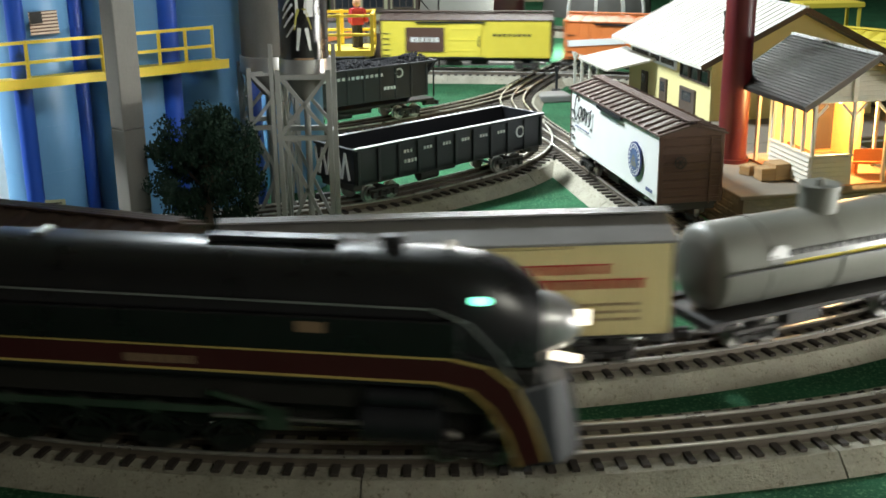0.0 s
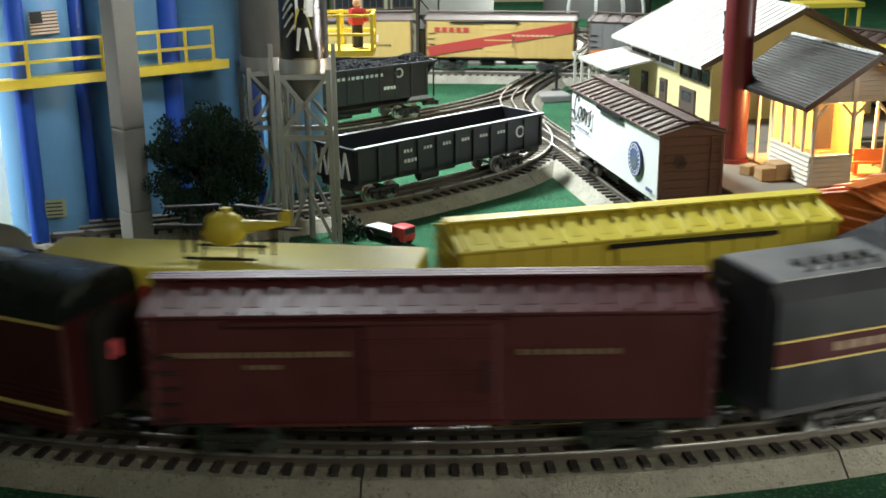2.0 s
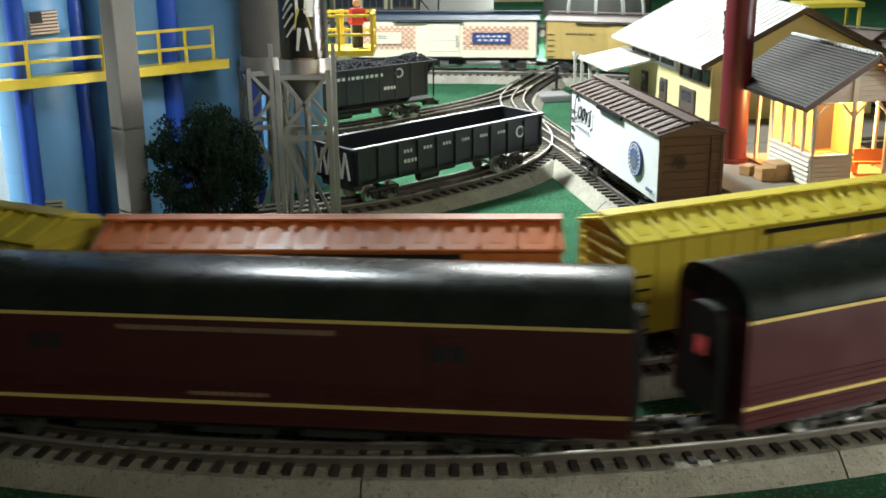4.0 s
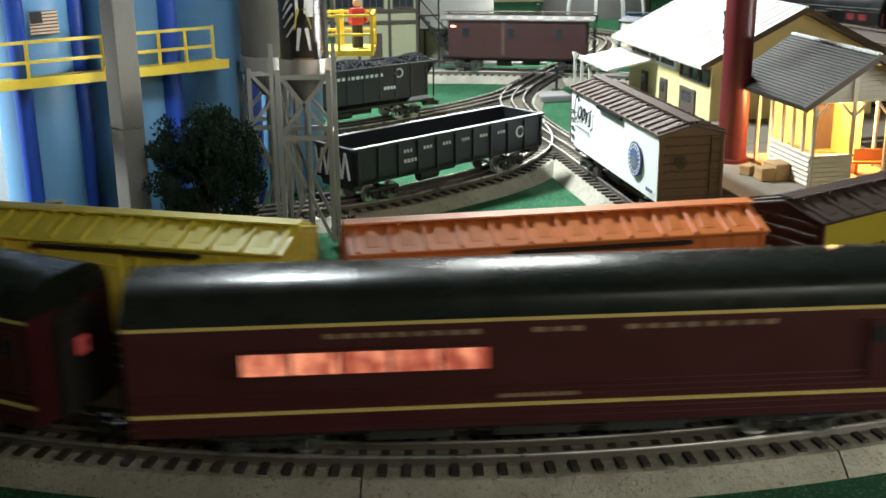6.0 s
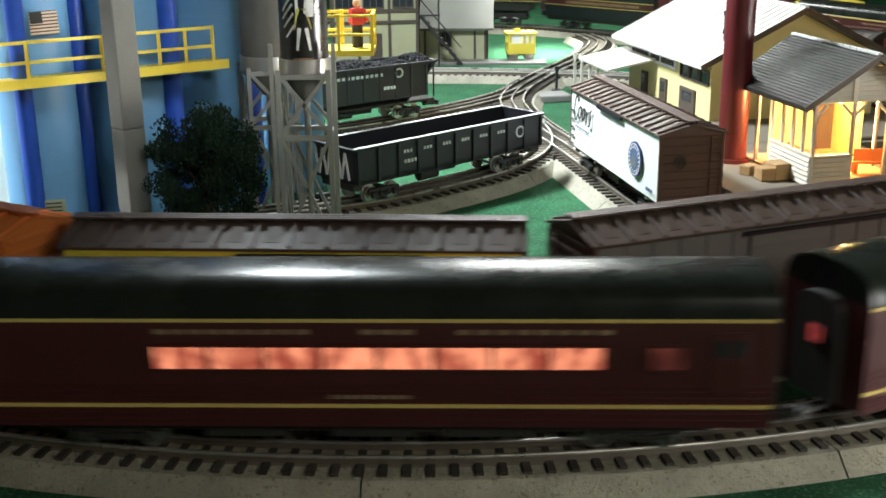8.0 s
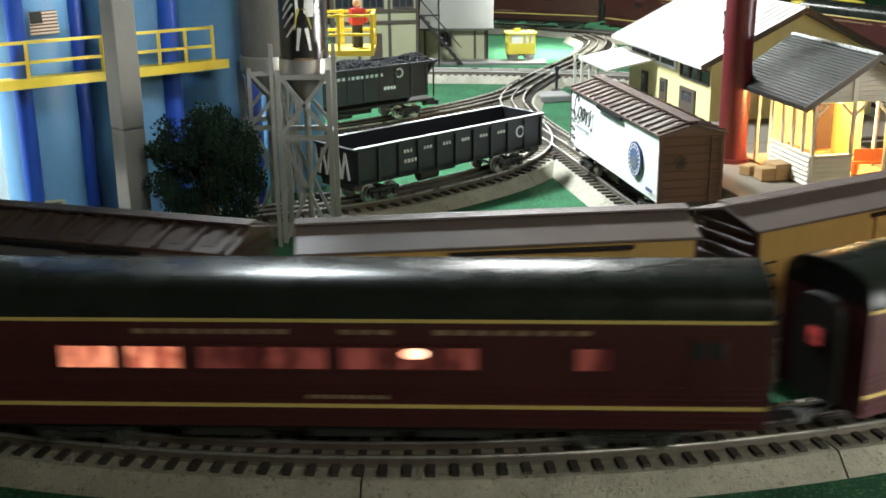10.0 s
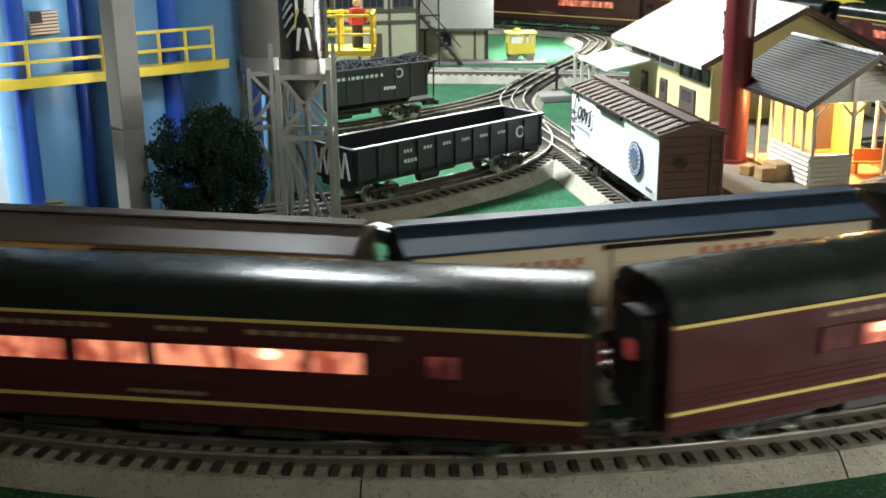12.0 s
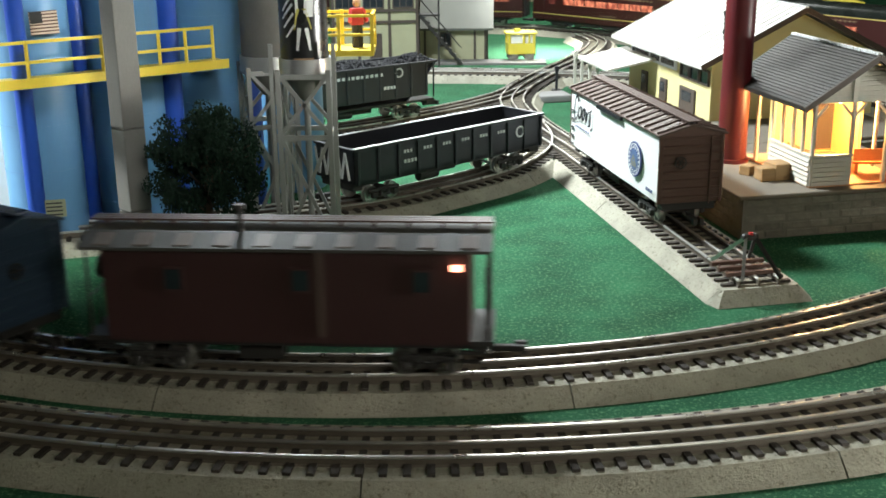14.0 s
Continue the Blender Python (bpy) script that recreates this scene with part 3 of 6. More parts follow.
def flat_car(length=0.252):
    root = car_base("flat_car", "yellow low-sided flat car carrying a helicopter", "flat car", length)
    bm = B()
    box(bm, (0, 0, 0.0485), (length, 0.064, 0.047))
    bevelled(bm, 0.0045, 3)
    part("body", bm, "yellow", root, smooth=True)
    for s in (-1, 1):
        bm = B()
        box(bm, (0, s * 0.0322, 0.034), (length - 0.012, 0.0016, 0.0022))
        part("side_rail", bm, "frame", root)
        bm = B()
        rod(bm, (0.045, s * 0.0318, 0.052), (0.045, s * 0.0326, 0.052), 0.009, 24)
        part("round_mark", bm, "red_print", root, "round dull red mark")
    # the little helicopter rides with the car
    bm = B()
    ball(bm, (0.002, 0, 0.0895), 0.0122, 18, 12, (1.25, 0.85, 0.95))
    rod(bm, (-0.006, 0, 0.091), (-0.040, 0, 0.094), 0.0052, 10, 0.0018)
    box(bm, (-0.039, 0, 0.098), (0.007, 0.0016, 0.010))
    rod(bm, (0.0, 0, 0.099), (0.0, 0, 0.1035), 0.0030, 10)
    body = part("helicopter", bm, "yellow", root, "small yellow toy helicopter with black rotors", smooth=True)
    bm = B()
    ball(bm, (0.0085, 0, 0.0905), 0.0095, 14, 9, (0.98, 0.86, 0.86))
    part("cockpit_glass", bm, "pane", body, "dark glazed cockpit", smooth=True)
    for x, z, a in ((0.022, 0.104, 0.25), (-0.022, 0.104, -0.3), (0.030, 0.091, 0.1), (-0.030, 0.091, -0.15)):
        bm = B()
        box(bm, (x, 0, z), (0.036, 0.0035, 0.0012), a)
        rod(bm, (x, 0, 0.073), (x, 0, z + 0.001), 0.0010, 6)
        part("rotor", bm, "frame", body)
    bm = B()
    for s in (-1, 1):
        rod(bm, (-0.022, s * 0.014, 0.0738), (0.024, s * 0.014, 0.0738), 0.001, 6)
        for x in (-0.012, 0.012):
            rod(bm, (x, s * 0.014, 0.0738), (x, s * 0.009, 0.084), 0.0008, 6)
    part("skids", bm, "frame", body)
    return root


def caboose(length=0.256):
    root = car_base("caboose", "dark red-brown wooden caboose with a tail marker lamp", "caboose", length)
    h, wy, xb = length / 2, 0.029, 0.1145
    bm = B()
    box(bm, (0, 0, (ZB + ZE) / 2), (xb * 2, 2 * wy, ZE - ZB))
    body = part("body", bm, "caboose", root)
    for s in (-1, 1):
        bm = B()
        n = 58
        for i in range(n):
            box(bm, (-xb + 0.002 + (2 * xb - 0.004) * i / (n - 1), s * wy, (ZB + ZE) / 2), (0.0032, 0.0012, ZE - ZB - 0.002))
        tagged(part("board_siding", bm, "caboose", body), kind="stuff")
        bm = B()
        box(bm, (-0.022, s * (wy + 0.0012), 0.058), (0.005, 0.001, 0.058))
        part("pale_board", bm, "brown_roof", body, "worn pale board")
        for x in (-0.085, -0.01, 0.07):
            bm = B()
            box(bm, (x, s * (wy + 0.0006), 0.066), (0.014, 0.002, 0.017))
            part("window_frame", bm, "caboose", body)
            bm = B()
            box(bm, (x, s * (wy + 0.0014), 0.066), (0.010, 0.0012, 0.013))
            part("pane", bm, "pane", body)
        bm = B()
        box(bm, (-xb + 0.008, s * (wy + 0.002), 0.0755), (0.007, 0.004, 0.0032))
        part("marker_lamp", bm, "warmlamp", root, "glowing orange-red marker lamp")
    bm = B()
    o = 0.004
    prism(bm, [(-wy - o, ZE - 0.001), (-wy - o, ZE + 0.001), (-wy * 0.5, ZE + 0.006), (0, ZP - 0.001), (wy * 0.5, ZE + 0.006), (wy + o, ZE + 0.001), (wy + o, ZE - 0.001), (0, ZE - 0.001)], -h, h)
    roof = part("roof", bm, "worn_roof", root)
    # Raised panels use a paler metal, so roof-edge highlights sit in their colour.
    bm = B()
    bar(bm, (0, wy * 0.56, ZE + 0.0056), (0, wy + 0.002, ZE + 0.0018), 0.011, 0.0012)
    raised = mesh_of(bevelled(bm, 0.0005), "pale_roof", "roof_panel")
    for k in range(10):
        x = -h + 0.014 + (length - 0.028) * k / 9
        part("roof_panel", raised, "pale_roof", roof, at=pose(x, 0, 0))
        part("roof_panel", raised, "pale_roof", roof, at=pose(x, 0, 0, 0, 0, 180))
    bm = B()
    for s in (-1, 0, 1):
        box(bm, (0, s * 0.0042, ZP + 0.0028), (length, 0.0036, 0.0012))
    for i in range(12):
        box(bm, (-h + 0.01 + (length - 0.02) * i / 11, 0, ZP + 0.001), (0.002, 0.012, 0.0022))
    part("roof_walk", bm, "brown", roof)
    bm = B()
    rod(bm, (0.03, 0.012, ZE), (0.03, 0.012, ZP + 0.012), 0.002, 8)
    rod(bm, (0.03, 0.012, ZP + 0.012), (0.03, 0.012, ZP + 0.015), 0.0035, 8)
    part("smoke_jack", bm, "frame", roof)
    for q in (-1, 1):
        bm = B()
        box(bm, (q * (h - 0.014), 0, 0.0255), (0.030, 0.058, 0.003))
        part("porch", bm, "frame", root)
        bm = B()
        for s in (-1, 1):
            rod(bm, (q * (h - 0.002), s * 0.026, 0.026), (q * (h - 0.002), s * 0.026, ZE), 0.0009, 6)
            rod(bm, (q * (h - 0.002), s * 0.010, 0.026), (q * (h - 0.002), s * 0.010, 0.052), 0.0009, 6)
        rod(bm, (q * (h - 0.002), -0.026, 0.052), (q * (h - 0.002), 0.026, 0.052), 0.0009, 6)
        rod(bm, (q * (h - 0.004), 0.0, 0.026), (q * (h - 0.004), 0.0, 0.066), 0.0012, 6)
        rod(bm, (q * (h - 0.004), 0.0, 0.064), (q * (h - 0.001), 0.0, 0.064), 0.008, 12)
        part("porch_railing", bm, "frame", root)
        for s in (-1, 1):
            for z in (0.014, 0.020):
                bm = B()
                box(bm, (q * (h - 0.014), s * 0.030, z), (0.016, 0.004, 0.0012))
                part("step", bm, "frame", root)
    return root


def gondola(length=0.262):
    root = car_base("gondola", "black open-top gondola with white lettering, standing empty", "gondola", length, "parked cars")
    h, w, z0, z1 = length / 2, 0.031, 0.024, 0.058
    bm = B()
    box(bm, (0, 0, 0.026), (length, 2 * w, 0.004))
    for s in (-1, 1):
        box(bm, (0, s * (w - 0.001), (z0 + z1) / 2), (length, 0.002, z1 - z0))
        box(bm, (0, s * w, z1), (length + 0.002, 0.004, 0.0025))
        for i in range(11):
            box(bm, (-h + 0.004 + (length - 0.008) * i / 10, s * (w + 0.001), (z0 + z1) / 2), (0.0032, 0.0024, z1 - z0))
    for q in (-1, 1):
        box(bm, (q * (h - 0.001), 0, (z0 + z1) / 2), (0.002, 2 * w, z1 - z0))
        box(bm, (q * h, 0, z1), (0.004, 2 * w, 0.0025))
    bevelled(bm, 0.0004)
    part("body", bm, "black", root)
    # White strip along the top of both sides.
    bm = B()
    for s in (-1, 1):
        box(bm, (0, s * w, z1 + 0.0016), (length, 0.0032, 0.0008))
    part("pale_rim", bm, "white_print", root, "pale edge along the top")
    for s in (-1, 1):
        for k, x in enumerate([-0.064, -0.038, -0.012, 0.014, 0.04, 0.066]):
            bars("lettering", root, "white_print", x - 0.006, x + 0.006, 0.048, 0.0030, s * (w + 0.0006), 3, 0.3)
        bars("lettering", root, "white_print", -0.07, -0.052, 0.038, 0.0035, s * (w + 0.0006), 4, 0.25)
        bm = B()
        for k in range(18):
            a = 2 * math.pi * k / 18
            box(bm, (0.095 * -s + 0.0055 * math.cos(a), s * (w + 0.0006), 0.044 + 0.0055 * math.sin(a)), (0.0022, 0.0007, 0.0016))
        part("emblem", bm, "white_print", root)
    for q in (-1, 1):
        bm = B()
        for k in range(5):
            y = -0.024 + 0.012 * k
            bar(bm, (q * (h + 0.0012), y, 0.028), (q * (h + 0.0012), y + 0.006, 0.054), 0.0007, 0.003)
            if k < 4:
                bar(bm, (q * (h + 0.0012), y + 0.006, 0.054), (q * (h + 0.0012), y + 0.012, 0.028), 0.0007, 0.003)
        part("zigzag", bm, "white_print", root, "white zigzag braces on the end")
    return root


def hopper(length=0.235):
    root = car_base("hopper_car", "black coal hopper heaped with coal", "hopper car", length, "parked cars")
    h, w, z0, z1 = length / 2, 0.031, 0.030, 0.074
    bm = B()
    for s in (-1, 1):
        box(bm, (0, s * (w - 0.001), (z0 + z1) / 2), (length - 0.03, 0.002, z1 - z0))
        box(bm, (0, s * w, z1), (length, 0.004, 0.003))
        for i in range(9):
            box(bm, (-h + 0.018 + (length - 0.036) * i / 8, s * (w + 0.0006), (z0 + z1) / 2), (0.003, 0.0016, z1 - z0))
    for q in (-1, 1):
        bar(bm, (q * h, 0, z1), (q * (h - 0.05), 0, z0 - 0.006), 2 * w, 0.002)
        box(bm, (q * h, 0, z1), (0.004, 2 * w, 0.003))
        for s in (-1, 1):
            rod(bm, (q * (h - 0.003), s * 0.027, 0.026), (q * (h - 0.003), s * 0.027, z1), 0.0013, 6)
    bevelled(bm, 0.0004)
    part("body", bm, "black", root)
    bm = B()
    rng = random.Random(5)
    for i in range(900):
        x, y = rng.uniform(-h + 0.008, h - 0.008), rng.uniform(-w + 0.004, w - 0.004)
        z = z1 - 0.003 + 0.010 * (1 - (y / w) ** 2) * (0.6 + 0.4 * math.cos(x / h * 7))
        bmesh.ops.create_icosphere(bm, subdivisions=1, radius=rng.uniform(0.0014, 0.0030), matrix=Matrix.Translation((x, y, z)))
    box(bm, (0, 0, z1 - 0.004), (length - 0.01, 2 * w - 0.005, 0.006))
    tagged(part("coal_load", bm, "coal", root, "heap of black coal"), kind="stuff")
    for s in (-1, 1):
        bars("lettering", root, "white_print", -0.085, 0.03, 0.064, 0.0038, s * (w + 0.001), 16, 0.3)
        bars("lettering", root, "white_print", 0.03, 0.05, 0.046, 0.004, s * (w + 0.001), 4, 0.25)
        bm = B()
        for k in range(16):
            a = 2 * math.pi * k / 16
            box(bm, (0.055 + 0.0055 * math.cos(a), s * (w + 0.001), 0.064 + 0.0055 * math.sin(a)), (0.0022, 0.0007, 0.0016))
        part("emblem", bm, "white_print", root)
    return root


# ---------- passenger train ----------
def coach_outline(w=0.032, z0=0.0165, ze=0.0815, zt=0.1005, n=9):
    pts = [(-w, z0), (w, z0), (w, ze)]
    for i in range(1, n):
        a = math.pi * i / n
        pts.append((w * math.copysign(abs(math.cos(a)) ** 0.7, math.cos(a)), ze + (zt - ze) * math.sin(a) ** 0.75))
    return pts + [(-w, ze)]


def coach(name, label, length, windows, doors=(), tail=False, flutes=True):
    root = thing(name, Matrix(), label, "passenger coach", "maroon coaches of the passenger train")
    h, w = length / 2, 0.032
    xb = -h + (0.060 if tail else 0.0)
    bm = B()
    side = [(-w, 0.0185), (w, 0.0185), (w, 0.0815), (-w, 0.0815)]
    sections = [[(x, y, z) for y, z in side] for x in (h, xb)]
    if tail:
        for k in range(1, 9):
            a = k / 8 * math.pi / 2
            sections.append([(xb - 0.060 * math.sin(a), y * (1 - 0.86 * (1 - math.cos(a))), z) for y, z in side])
    loft(bm, sections)
    part("body", bm, "maroon", root, smooth=tail)
    arc = [p for p in coach_outline() if p[1] >= 0.0815]
    roofline = [(-w - 0.0006, 0.081), (w + 0.0006, 0.081)] + arc
    bm = B()
    sections = [[(x, y, z) for y, z in roofline] for x in (h - 0.0, xb)]
    if tail:
        for k in range(1, 9):
            a = k / 8 * math.pi / 2
            sections.append([(xb - 0.060 * math.sin(a), y * (1 - 0.86 * (1 - math.cos(a))), 0.081 + (z - 0.081) * (0.15 + 0.85 * math.cos(a))) for y, z in roofline])
    loft(bm, sections)
    roof = part("roof", bm, "roof_black", root, smooth=True)
    for s in (-1, 1):
        y = s * (w + 0.0003)
        for z in (0.0310, 0.0800):
            panel("gold_line", root, "gold", xb, h - 0.001, z - 0.0010, z + 0.0010, y, 0.0010)
        if flutes:
            for z in (0.0225, 0.0265, 0.0355, 0.039, 0.0425):
                panel("flute", root, "maroon", xb + 0.003, h - 0.003, z - 0.00055, z + 0.00055, y - s * 0.0001, 0.0012)
        for x0, x1, n in ((-0.115, -0.03, 9), (-0.005, 0.025, 3), (0.045, 0.13, 8)) if windows else ((-0.06, 0.06, 20),):
            bars("lettering", root, "letter", x0, x1, 0.0735, 0.0027, y, n, 0.35)
        bars("name", root, "letter", -0.022, 0.022, 0.0365, 0.0022, y + s * 0.0006, 9, 0.25)
        for x0, x1, hot in windows:
            bm = B()
            t = 0.0016
            for a, b, c, d in ((x0 - t, x1 + t, 0.0525 - t, 0.0525), (x0 - t, x1 + t, 0.0650, 0.0650 + t), (x0 - t, x0, 0.0525, 0.0650), (x1, x1 + t, 0.0525, 0.0650)):
                box(bm, ((a + b) / 2, y + s * 0.0003, (c + d) / 2), (b - a, 0.0014, d - c))
            f = part("window_frame", bm, "maroon", root)
            panel("pane", f, ("win_dim", "win", "win", "win_dim", "win_mid")[hot], x0, x1, 0.0525, 0.0650, y, 0.0008, "glowing orange window pane")
            if hot in (2, 3):
                bm = B()
                ball(bm, ((x0 + x1) / 2, y, 0.0615), 0.0034, 14, 9, (2.2, 0.35, 1.0))
                part("bulb", bm, "win_hot", f, "bright bulb behind the pane", smooth=True)
        for x in doors:
            bm = B()
            box(bm, (x, y, 0.0555), (0.020, 0.0016, 0.036))
            bevelled(bm, 0.0004)
            d = part("door", bm, "maroon", root)
            for q in (-1, 1):
                panel("door_pane", d, "pane", x + q * 0.0048 - 0.003, x + q * 0.0048 + 0.003, 0.060, 0.069, y + s * 0.0008, 0.0008)
    for q in (-1, 1):
        if tail and q < 0:
            continue
        bm = B()
        prism(bm, [(yy * 0.5, 0.021 + (zz - 0.0165) * 0.72) for yy, zz in coach_outline()], q * h, q * (h + 0.006))
        d = part("diaphragm", bm, "frame", root)
        bm = B()
        box(bm, (q * (h + 0.0062), 0.0, 0.0575), (0.001, 0.009, 0.010))
        part("end_window", bm, "cab_glow", d, "small red-lit vestibule window")
    bm = B()
    box(bm, (0, 0, 0.016), (length - 0.06, 0.048, 0.007))
    for x in (-0.07, 0.0, 0.06):
        box(bm, (x, 0, 0.0125), (0.045, 0.05, 0.008))
    bevelled(bm, 0.0008)
    part("underframe", bm, "frame", root)
    if tail:
        for s in (-1, 1):
            bm = B()
            ball(bm, (xb - 0.018, s * 0.0295, 0.0845), 0.0042, 10, 7, (1.3, 0.7, 0.8))
            part("marker_lamp", bm, "redlamp", root, "glowing red tail marker lamp")
        for k in (-1, 0, 1):
            bm = B()
            a = k * 0.5
            box(bm, (0, 0, 0), (0.002, 0.010, 0.013))
            part("tail_window", bm, "win_dim", root, at=pose(-h + 0.004 + 0.006 * abs(k), -k * 0.014, 0.059, 0, 0, -k * 40))
    for q in (-1, 1):
        truck(root, q * (h - 0.072), passenger=True)
        coupler(root, q * (h - 0.004), q)
    return root


def express_car(length=0.296):
    root = boxcar("express_boxcar", "maroon express boxcar with gold lettering", length, "boxmaroon", "boxmaroon", "boxmaroon", ribs=14, door=0.07, rail_mat="boxmaroon", smooth_side=True)
    root["group"], root["category"] = "passenger train", "boxcar"
    for s in (-1, 1):
        bars("lettering", root, "letter", *sorted((s * 0.138, s * 0.042)), 0.0645, 0.0030, s * 0.0318, 18, 0.2)
        bars("lettering", root, "letter", *sorted((s * 0.098, s * 0.078)), 0.0575, 0.0024, s * 0.0318, 4, 0.25)
        bars("lettering", root, "letter", *sorted((-s * 0.045, -s * 0.100)), 0.0645, 0.0030, s * 0.0318, 10, 0.3)
    return root


def driver_mesh():
    if "driver" not in _made:
        bm = B()
        r = 0.0195
        rows = []
        for q in [2 * math.pi * i / 28 for i in range(29)]:
            rows.append([(a * math.cos(q), y, a * math.sin(q)) for a, y in ((r * 0.82, -0.003), (r, -0.003), (r * 1.0, 0.002), (r * 1.08, 0.003), (r * 0.82, 0.003))])
        loft(bm, rows, caps=False, closed=True)
        for k in range(14):
            a = 2 * math.pi * k / 14
            bar(bm, (0.003 * math.cos(a), 0, 0.003 * math.sin(a)), (r * 0.86 * math.cos(a), 0, r * 0.86 * math.sin(a)), 0.003, 0.0022)
        rod(bm, (0, -0.0045, 0), (0, 0.004, 0), 0.0048, 12)
        box(bm, (0, -0.001, -r * 0.68), (0.02, 0.003, 0.007))
        rod(bm, (0, -0.006, 0.009), (0, 0, 0.009), 0.0022, 8)
        _made["driver"] = mesh_of(bm, "dark_steel", "driving_wheel", False)
    return _made["driver"]


DRIVERS = []


def locomotive(length=0.452):
    root = thing("steam_locomotive", Matrix(), "streamlined black steam locomotive with maroon and gold stripe", "locomotive", "passenger train")
    h = length / 2

    def ring(x, w, z0, zt, n=18, sharp=0.75):
        pts = []
        for i in range(n + 1):
            a = math.pi * i / n
            pts.append((x, w * math.copysign(abs(math.cos(a)) ** sharp, math.cos(a)), z0 + (zt - z0) * math.sin(a) ** sharp))
        return pts
    bm = B()
    secs = [ring(x, w, z0, zt) for x, w, z0, zt in ((-h, 0.0325, 0.066, 0.119), (-h + 0.09, 0.0325, 0.066, 0.119), (-h + 0.1, 0.031, 0.066, 0.117), (h - 0.075, 0.030, 0.066, 0.116),
                                                    (h - 0.058, 0.0295, 0.064, 0.1135), (h - 0.045, 0.028, 0.062, 0.109), (h - 0.033, 0.0245, 0.06, 0.101), (h - 0.024, 0.019, 0.059, 0.092))]
    loft(bm, secs)
    part("boiler_casing", bm, "gloss", root, smooth=True)
    bm = B()
    secs = []
    for k in range(8):
        a = k / 7.3 * math.pi / 2
        rr = 0.0175 * math.cos(a)
        secs.append([(h - 0.034 + 0.030 * math.sin(a), rr * math.cos(q), 0.077 + rr * math.sin(q)) for q in [2 * math.pi * i / 20 for i in range(20)]])
    loft(bm, secs)
    part("bullet_nose", bm, "galv", root, "silver bullet nose", smooth=True)
    bm = B()
    rod(bm, (h - 0.012, 0, 0.080), (h - 0.001, 0, 0.080), 0.0042, 16)
    part("headlight", bm, "head", root, "glowing headlight")
    bm = B()
    rod(bm, (h - 0.02, 0, 0.058), (h - 0.006, 0, 0.056), 0.0024, 12)
    part("lower_headlight", bm, "head", root)
    for s in (-1, 1):
        bm = B()
        ball(bm, (h - 0.055, s * 0.0275, 0.0965), 0.0030, 10, 7, (1.7, 0.6, 0.8))
        part("class_lamp", bm, "green", root, "glowing green class lamp")
        # skirt that sweeps down to the pilot
        bm = B()
        top = [(-h, 0.0680), (h - 0.070, 0.0665), (h - 0.050, 0.0625), (h - 0.036, 0.052), (h - 0.027, 0.034), (h - 0.020, 0.012)]
        low = [(-h, 0.0545), (h - 0.076, 0.0530), (h - 0.060, 0.0495), (h - 0.049, 0.040), (h - 0.041, 0.027), (h - 0.034, 0.008)]
        for dy, grow, mm, nm in ((0.0335, 0.0, "maroon", "stripe"), (0.0332, 0.0030, "black", "skirt")):
            bm = B()
            loft(bm, [[(x0, s * (dy - 0.002), z0 + grow), (x0, s * dy, z0 + grow), (x1, s * dy, z1 - grow), (x1, s * (dy - 0.002), z1 - grow)] for (x0, z0), (x1, z1) in zip(top, low)])
            part(nm, bm, mm, root, "maroon stripe edged in gold" if nm == "stripe" else "")
        for line in (top, low):
            bm = B()
            for (x0, z0), (x1, z1) in zip(line, line[1:]):
                bar(bm, (x0, s * 0.0336, z0), (x1, s * 0.0336, z1), 0.0008, 0.0013)
            part("gold_line", bm, "gold", root)
        bm = B()
        up = [(-h, 0.0965), (h - 0.08, 0.0925), (h - 0.062, 0.086), (h - 0.045, 0.068), (h - 0.034, 0.05), (h - 0.026, 0.012)]
        for (x0, z0), (x1, z1) in zip(up, up[1:]):
            k0, k1 = (0.0312, 0.0312) if x1 < h - 0.05 else (0.030, 0.0285)
            bar(bm, (x0, s * (0.0330 if x0 < -h + 0.05 else k0 + 0.0005), z0), (x1, s * (k1 + 0.0005), z1), 0.0008, 0.0010)
        part("silver_line", bm, "galv", root)
        bm = B()
        box(bm, (0, s * 0.0325, 0.0765), (length - 0.13, 0.003, 0.02))
        box(bm, (-h + 0.05, s * 0.0325, 0.078), (0.098, 0.003, 0.026))
        bevelled(bm, 0.0008)
        part("running_board", bm, "gloss", root)
        for x in (-h + 0.030, -h + 0.052):
            panel("cab_window", root, "cab_glow", x - 0.007, x + 0.007, 0.076, 0.086, s * 0.0348, 0.0012)
        bars("name", root, "letter", -0.02, 0.02, 0.059, 0.0045, s * 0.0338, 6, 0.25)
        panel("builder_plate", root, "letter", h - 0.15, h - 0.135, 0.078, 0.084, s * 0.0341)
        # cylinder and valve gear
        bm = B()
        rod(bm, (h - 0.118, s * 0.026, 0.026), (h - 0.075, s * 0.026, 0.026), 0.011, 16)
        rod(bm, (h - 0.115, s * 0.027, 0.041), (h - 0.078, s * 0.027, 0.041), 0.006, 12)
        part("cylinder", bm, "black", root, smooth=True)
        bm = B()
        rod(bm, (h - 0.20, s * 0.030, 0.026), (h - 0.11, s * 0.030, 0.026), 0.0015, 8)
        box(bm, (h - 0.165, s * 0.030, 0.026), (0.014, 0.004, 0.012))
        bar(bm, (h - 0.20, s * 0.031, 0.04), (h - 0.16, s * 0.031, 0.03), 0.002, 0.003)
        part("crosshead", bm, "steel", root)
        bm = B()
        box(bm, (0, 0, 0), (0.152, 0.0018, 0.0042))
        for x in (-0.063, -0.021, 0.021, 0.063):
            rod(bm, (x, -0.0015, 0), (x, 0.0015, 0), 0.0038, 12)
